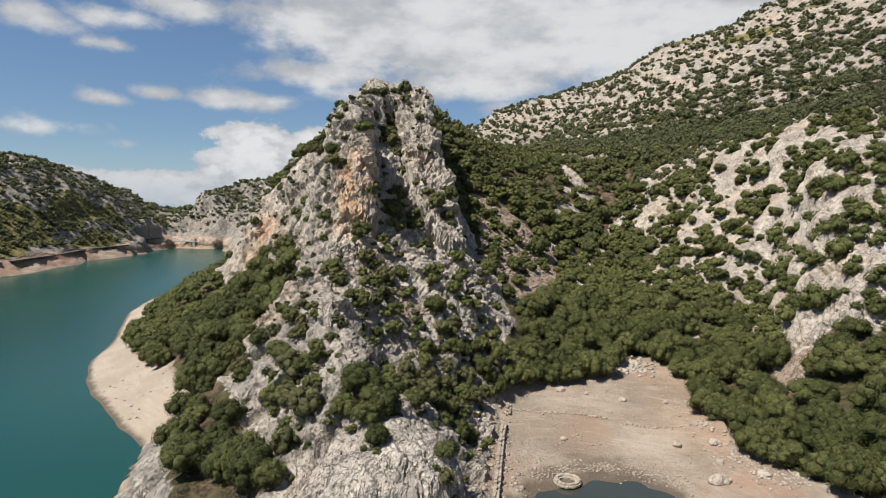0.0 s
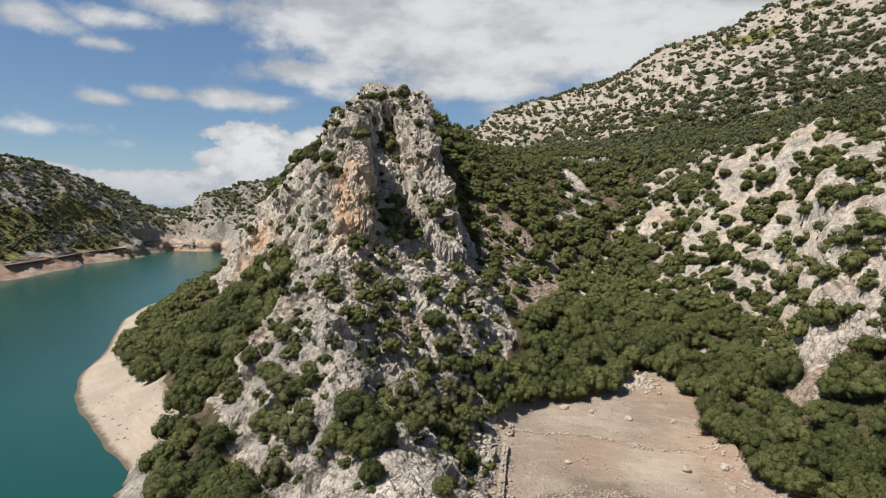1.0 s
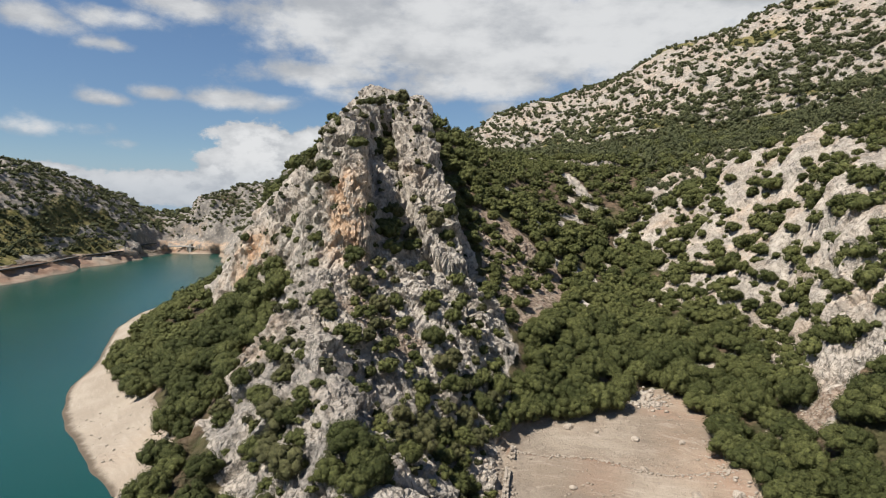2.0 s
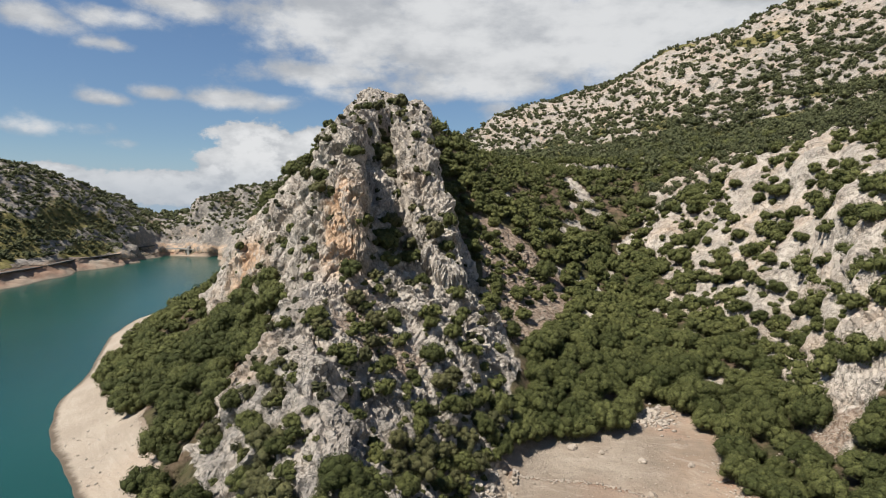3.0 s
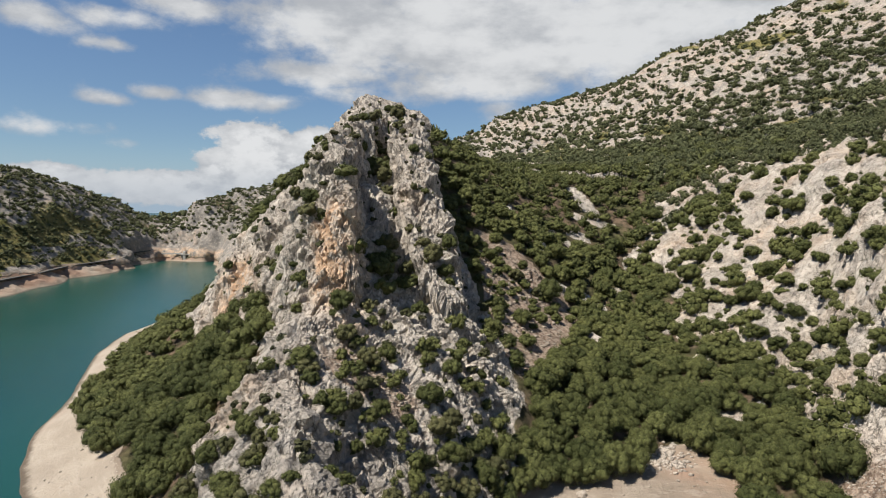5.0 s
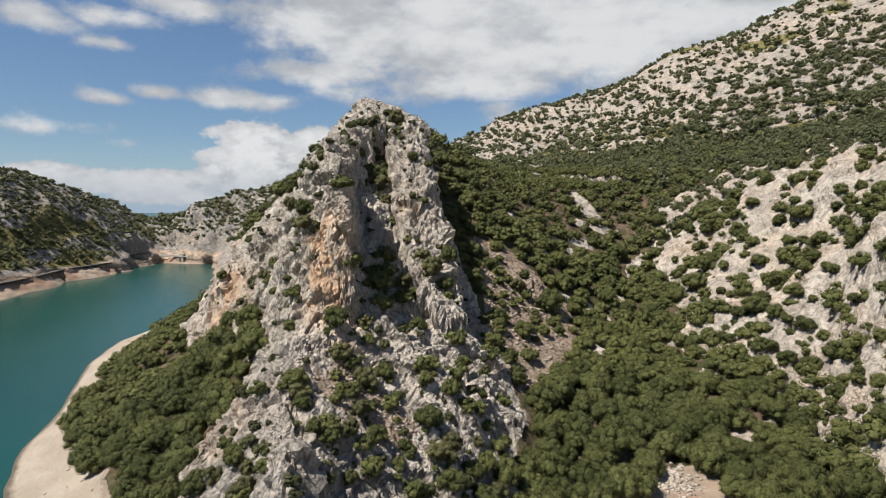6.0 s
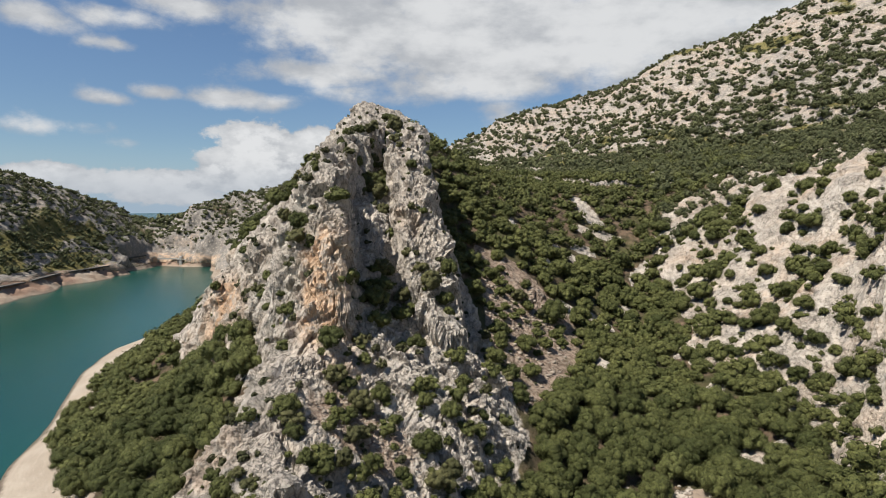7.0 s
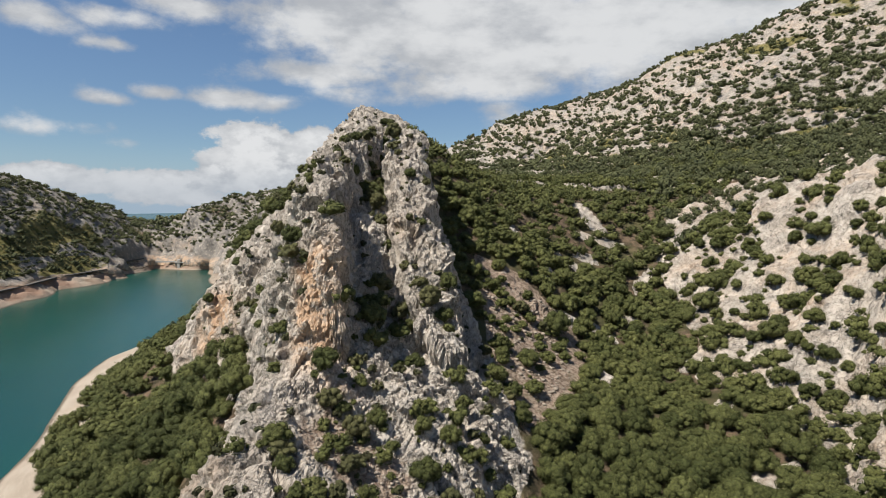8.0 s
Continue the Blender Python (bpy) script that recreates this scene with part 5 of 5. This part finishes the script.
# ---- bushes of the mountain side, one by one: x, y, radius ----
UPPER_SLOPE = [(71.5, 193.5, 2.1), (64.6, 181.7, 1.6), (65.5, 163.0, 2.3), (67.9, 155.8, 1.9), (62.5, 150.9, 2.4), (60.7, 151.4, 1.9), (57.5, 153.3, 1.4), (56.6, 158.1, 1.1), (54.4, 165.9, 2.1), (50.7, 168.4, 1.5), (56.5, 147.3, 1.0), (61.6, 137.9, 1.5), (61.7, 133.1, 1.6), (64.1, 144.7, 1.3), (68.3, 146.9, 1.6), (68.2, 137.0, 1.2), (66.9, 133.3, 1.4), (70.3, 134.3, 1.4), (69.1, 130.1, 2.3), (65.2, 118.0, 1.4), (62.6, 121.3, 0.8), (61.8, 113.8, 1.4), (60.2, 113.5, 1.2), (59.2, 125.9, 1.8), (57.9, 117.3, 1.8), (56.1, 126.0, 1.5), (56.3, 133.8, 1.4)]
MIDDLE_SLOPE = [(53.0, 127.6, 0.9), (54.5, 137.8, 2.2), (50.3, 133.3, 2.3), (46.6, 132.7, 1.9), (46.9, 122.1, 1.9), (49.0, 122.2, 1.1), (51.5, 142.5, 1.0), (52.4, 122.6, 0.9), (50.2, 115.7, 1.2), (52.2, 113.7, 1.8), (52.5, 108.6, 1.5), (54.5, 115.4, 1.2), (56.4, 109.9, 1.7), (57.6, 107.2, 0.8), (54.5, 103.9, 1.4), (53.0, 106.1, 0.9), (55.2, 100.6, 1.0), (53.8, 95.5, 2.0), (56.9, 98.9, 1.0), (57.5, 98.0, 1.0), (61.1, 108.0, 1.1), (67.9, 116.0, 1.4), (72.4, 124.9, 1.1), (64.7, 108.1, 1.5), (66.7, 108.5, 1.3), (59.9, 94.8, 1.4), (74.9, 122.4, 1.1), (71.7, 113.2, 1.4)]
LOWER_SLOPE = [(48.1, 76.9, 1.4), (51.7, 79.9, 0.9), (54.6, 89.9, 0.6), (45.8, 110.1, 1.3), (44.6, 113.9, 1.0), (49.5, 110.0, 1.0), (48.6, 102.6, 1.2), (49.7, 99.8, 1.4), (52.0, 97.9, 1.5), (45.4, 103.2, 1.1), (40.9, 112.0, 1.4), (49.5, 85.2, 1.0), (40.5, 152.9, 2.2), (38.0, 146.1, 1.8), (49.7, 160.4, 2.0), (48.8, 151.4, 1.6), (40.1, 138.1, 1.7), (36.0, 130.2, 1.8), (46.6, 142.8, 1.8), (40.8, 129.2, 2.0), (32.7, 133.1, 1.6), (47.0, 78.4, 1.2), (46.2, 73.2, 1.2), (44.5, 74.4, 1.4), (48.9, 87.5, 1.5), (47.3, 89.6, 1.5), (44.4, 71.7, 1.1)]

r = np.random.RandomState(29)
SIDE_SEEDS = []
for spots, where_it_grows in ((UPPER_SLOPE, "on the upper pale slabs"), (MIDDLE_SLOPE, "among the pale slabs"), (LOWER_SLOPE, "at the foot of the slabs")):
    for x, y, radius in spots:
        tree(OAKS, "bush", x, y, radius * r.uniform(1.0, 1.25), "dark green evergreen bush " + where_it_grows, "bush", "bushes of the mountain side", r)
        SIDE_SEEDS.extend((x + r.normal() * radius, y + r.normal() * radius, radius * r.uniform(0.3, 0.7)) for k in range(2))
mass("slope_scrub", np.array(SIDE_SEEDS), LOW, oak_mass_mat, "low scrub round the bushes of the mountain side", r)

# ---- stones, walls and waterworks ----
def stone_mesh(seed, sx, sy, sz):
    """A rough hewn or weathered stone, about as large as given, resting on z = 0."""
    q = np.random.RandomState(seed)
    bm = bmesh.new()
    bmesh.ops.create_cube(bm, size=1)
    bmesh.ops.bevel(bm, geom=bm.edges[:], offset=0.16, segments=1, affect="EDGES")
    for v in bm.verts:
        v.co = Vector((v.co.x * sx, v.co.y * sy, (v.co.z + 0.5) * sz)) + Vector(q.normal(size=3) * 0.05 * min(sx, sy, sz))
    mesh = bpy.data.meshes.new("stone")
    bm.to_mesh(mesh), bm.free()
    mesh.materials.append(boulder_mat)
    return mesh


def part(name, mesh, parent, m, label=""):
    ob = new(name, mesh)
    ob.parent = parent
    ob.matrix_local = m
    return tagged(ob, label)


def boulder(x, y, radius, seed, label):
    q = np.random.RandomState(seed)
    bm = bmesh.new()
    bmesh.ops.create_icosphere(bm, subdivisions=3, radius=1)
    for v in bm.verts:
        c = v.co.copy()
        push = 1 + 0.32 * noise.noise(c * 1.1 + Vector((seed, 0, 0))) + 0.12 * noise.noise(c * 3.1 + Vector((0, seed, 0)))
        v.co = Vector((c.x * 1.15, c.y * 0.9, max(c.z, -0.45) * 0.72)) * push * radius
    mesh = bpy.data.meshes.new("boulder")
    bm.to_mesh(mesh), bm.free()
    mesh.materials.append(boulder_mat)
    ob = new("boulder", mesh)
    ob.matrix_world = pose(x, y, float(stand(x, y)) + radius * 0.18, 0, 0, q.uniform(0, 360))
    return tagged(ob, label, "boulder", "boulders of the dry bay")


r = np.random.RandomState(5)
STONES = [stone_mesh(k, 0.40 + 0.04 * (k % 4), 0.30, 0.22 + 0.02 * (k % 3)) for k in range(8)]


def along(points, step):
    out = []
    for (ax, ay), (bx, by) in zip(points, points[1:]):
        n = max(1, int(math.hypot(bx - ax, by - ay) / step))
        out += [(ax + (bx - ax) * k / n, ay + (by - ay) * k / n, math.degrees(math.atan2(by - ay, bx - ax))) for k in range(n)]
    return out


def stone_wall(points, courses, label):
    """A dry stone wall, two stones thick, course on course."""
    top = new("dry_stone_wall")
    x0, y0 = points[0]
    base = float(stand(x0, y0))
    top.matrix_world = pose(x0, y0, base)
    for course in range(courses):
        for k, (x, y, turn) in enumerate(along(points, 0.43)):
            for side in (-1, 1):
                if course == courses - 1 and r.uniform() < 0.3:
                    continue
                c, s = math.cos(radians(turn)), math.sin(radians(turn))
                px, py = x - s * side * 0.15 + c * 0.2 * (course % 2), y + c * side * 0.15 + s * 0.2 * (course % 2)
                z = float(stand(px, py)) - 0.08 + course * 0.2
                part("stone", STONES[r.randint(8)], top, pose(px - x0, py - y0, z - base, r.normal() * 4, r.normal() * 4, turn + r.normal() * 7))
    return tagged(top, label, "wall")


stone_wall([(6.9, 65.3), (6.4, 62.5), (5.6, 57), (4.9, 52), (4.3, 48)], 3, "low ruined dry stone wall across the dry bay")
stone_wall([(7.95, 69.2), (7.5, 66.8)], 2, "short remnant of a dry stone wall")

# round stone kerb at the pond
ring = new("stone_ring")
ring_z = float(stand(11.8, 54.4))
ring.matrix_world = pose(11.8, 54.4, max(ring_z, -0.05))
for course, (radius, count) in enumerate(((1.15, 20), (0.85, 15), (1.05, 18))):
    for k in range(count):
        turn = 360 * k / count + r.normal() * 3
        part("stone", STONES[r.randint(8)], ring, pose(radius * math.cos(radians(turn)), radius * math.sin(radians(turn)), (0.0, 0.0, 0.19)[course], r.normal() * 5, r.normal() * 5, turn + 90))
tagged(ring, "round kerb of pale stones beside the pond", "stone ring")

for k, (x, y, radius) in enumerate([(25.5, 52.9, 0.85), (29.6, 52.9, 0.6), (27.2, 56.5, 0.4), (21.6, 66.8, 0.4), (15.5, 76, 0.55), (22.6, 73, 0.45), (28.3, 60.2, 0.5), (24.5, 60.5, 0.5), (18.5, 74.8, 0.35), (27.5, 71.5, 0.4), (31.5, 56.5, 0.7), (13.3, 63.5, 0.35)]):
    boulder(x, y, radius, k + 3, "pale rounded limestone boulder on the dry lake bed")


def pebbles(name, spots, label):
    """Loose stones too many to count: rows of x, y, radius."""
    bv, bf = BALLS[1]
    z = stand(spots[:, 0], spots[:, 1])
    points = np.concatenate([bv * r.uniform(0.6, 1.25, (len(bv), 3)) * (rad, rad * r.uniform(0.6, 1), rad * 0.6) + (x, y, h + rad * 0.15) for (x, y, rad), h in zip(spots, z)])
    faces = np.concatenate([bf + k * len(bv) for k in range(len(spots))])
    return tagged(new(name, mesh_of(name, points, faces, boulder_mat)), label, kind="stuff")


x, y = scatter((2, 44, 40, 84), 0.5, r)
keep = inside(x, y, BAY) & (r.uniform(0, 1, len(x)) < np.clip(0.22 + 0.9 * perlin(x / 4, y / 4, x * 0 + 6), 0.03, 0.9))
x, y = x[keep], y[keep]
pebbles("stones", np.stack([x, y, 0.05 + 0.17 * r.uniform(0, 1, len(x)) ** 3], 1), "loose stones strewn over the dry lake bed")
x, y = r.normal(26.2, 1.7, 260), r.normal(82.2, 1.2, 260)
pebbles("rubble", np.stack([x, y, r.uniform(0.1, 0.4, 260)], 1), "heap of pale rubble at the head of the bay")
x = r.uniform(8, 30, 700)
y = np.interp(x, [7.8, 13.3, 17.2, 20, 22.7, 25.6, 29, 33], [68.6, 67.5, 66.2, 64.5, 63.3, 62.9, 63.3, 64.5]) + 0.1 + r.normal(size=700) * 0.25
pebbles("stones", np.stack([x, y, 0.06 + 0.16 * r.uniform(0, 1, 700) ** 2], 1), "line of stones along the edge of the old track")
x, y = r.uniform(3, 7.5, 420), r.uniform(48, 74, 420)
pebbles("stones", np.stack([x, y, 0.08 + 0.27 * r.uniform(0, 1, 420) ** 2.5], 1), "fallen stones along the foot of the pinnacle")
t = r.uniform(0, 1, 480)
x = np.interp(t, [0, 0.3, 0.6, 0.8, 1], [32.3, 30.2, 30.2, 29.2, 31.5]) - np.abs(r.normal(size=480)) * 1.6
y = np.interp(t, [0, 0.3, 0.6, 0.8, 1], [50, 55, 60, 64.5, 72])
pebbles("rubble", np.stack([x, y, 0.05 + 0.24 * r.uniform(0, 1, 480) ** 3], 1), "broken stones along the wooded edge of the bay")
t = r.uniform(0, 1, 700)
x = np.interp(t, [0, 0.25, 0.5, 0.75, 1], [8.3, 12, 16.1, 20, 22.3]) + r.normal(size=700) * 0.8
y = np.interp(t, [0, 0.25, 0.5, 0.75, 1], [54.6, 56.3, 56.6, 55.4, 52.5]) + np.abs(r.normal(size=700)) * 1.1
pebbles("stones", np.stack([x, y, 0.04 + 0.16 * r.uniform(0, 1, 700) ** 2.5], 1), "stones round the rim of the pond")
x, y = r.normal(39.5, 2.2, 300), r.normal(68, 2.2, 300)
pebbles("rubble", np.stack([x, y, r.uniform(0.06, 0.2, 300)], 1), "pale pinkish scree between the bushes")
x, y = r.uniform(-48, -27, 500), r.uniform(64, 100, 500)
keep = (height(x, y) > 0.2) & (height(x, y) < 3.6)
pebbles("stones", np.stack([x[keep], y[keep], 0.06 + 0.2 * r.uniform(0, 1, keep.sum()) ** 3], 1), "loose stones on the pale shore")
x, y = r.normal(-7.2, 3.2, 500), r.normal(73, 2.4, 500)
pebbles("scree", np.stack([x, y, 0.08 + 0.22 * r.uniform(0, 1, 500) ** 2], 1), "brown scree on the ledge below the orange wall")
x, y = r.uniform(7, 21, 700), r.uniform(90, 126, 700)
keep = inside(x, y, OPEN_SCREE)
pebbles("scree", np.stack([x[keep], y[keep], 0.1 + 0.4 * r.uniform(0, 1, keep.sum()) ** 2.5], 1), "scree and small rocks on the open slope")


# ---- road, parapet and sluice across the lake ----
def ribbon(name, points, across, tall, label, mat):
    """A band of the given width and height that follows points (x, y, z)."""
    bm = bmesh.new()
    rings = []
    for k, (x, y, z) in enumerate(points):
        a, b = Vector(points[max(k - 1, 0)]), Vector(points[min(k + 1, len(points) - 1)])
        d = (b - a).normalized()
        side = Vector((-d.y, d.x, 0)).normalized() * across / 2
        p = Vector((x, y, z))
        up = Vector((0, 0, tall))
        rings.append([bm.verts.new(q) for q in (p - side - Vector((0, 0, 0.5)), p - side + up, p + side + up, p + side - Vector((0, 0, 0.5)))])
    for a, b in zip(rings, rings[1:]):
        for k in range(4):
            bm.faces.new((a[k], a[(k + 1) % 4], b[(k + 1) % 4], b[k]))
    bm.faces.new(rings[0]), bm.faces.new(rings[-1][::-1])
    bmesh.ops.recalc_face_normals(bm, faces=bm.faces[:])
    mesh = bpy.data.meshes.new(name)
    bm.to_mesh(mesh), bm.free()
    mesh.materials.append(mat)
    return tagged(new(name, mesh), label, kind="structure")


def glide(points, step=6.0):
    out = [points[0]]
    for a, b in zip(points, points[1:]):
        n = max(1, int(math.dist(a, b) / step))
        out += [tuple(a[i] + (b[i] - a[i]) * k / n for i in range(3)) for k in range(1, n + 1)]
    return out


ROAD = [(-174.5, 215, 4.9), (-177.5, 268, 5.2), (-183.5, 300, 5.5), (-177.5, 337, 5.9), (-187, 360, 6.8), (-184, 384, 7.4)]
ribbon("road", glide(ROAD), 4.5, 0.0, "narrow dark grey lakeside road", road_wall_mat)
ribbon("wall_road", glide([(x - 3.4, y + 0.8, z) for x, y, z in ROAD]), 0.7, 1.3, "dark stone retaining wall above the lakeside road", road_wall_mat)


def block(bm, x0, x1, y0, y1, z0, z1):
    made = bmesh.ops.create_cube(bm, size=1)["verts"]
    for v in made:
        v.co = Vector(((x0 + x1) / 2 + v.co.x * (x1 - x0), (y0 + y1) / 2 + v.co.y * (y1 - y0), (z0 + z1) / 2 + v.co.z * (z1 - z0)))


def solid(name, boxes, mat, parent, label=""):
    bm = bmesh.new()
    for box in boxes:
        block(bm, *box)
    bmesh.ops.bevel(bm, geom=bm.edges[:], offset=0.08, segments=1, affect="EDGES")
    mesh = bpy.data.meshes.new(name)
    bm.to_mesh(mesh), bm.free()
    mesh.materials.append(mat)
    return part(name, mesh, parent, Matrix(), label)


sluice = new("sluice_gate")
sluice.matrix_world = pose(-157, 386, 0, 0, 0, 4)
solid("dam_wall", [(-8, 13, 0, 2.5, -4, 4.2)], road_wall_mat, sluice, "dark concrete dam wall")
for k in range(3):
    solid("pier", [(-6 + k * 4.2, -4.4 + k * 4.2, -2.2, 1.2, -4, 6.4 - 0.3 * k)], concrete_mat, sluice, "pale concrete pier")
solid("deck", [(-7, 6, -2.4, 1.4, 4.2, 4.8)], concrete_mat, sluice)
solid("parapet", [(-20, 14, 0.6, 1.0, 4.3, 5.3)], concrete_mat, sluice)
tagged(sluice, "concrete sluice gate with pale piers at the dam", "sluice gate")

pole = new("utility_pole")
pole_x, pole_y = -203.0, 292.0
pole.matrix_world = pose(pole_x, pole_y, float(stand(pole_x, pole_y)))
solid("post", [(-0.14, 0.14, -0.14, 0.14, -0.5, 7.5)], bark_mat, pole)
solid("crossarm", [(-1.0, 1.0, -0.08, 0.08, 6.8, 7.0)], bark_mat, pole)
tagged(pole, "wooden utility pole on the hill above the road", "utility pole")
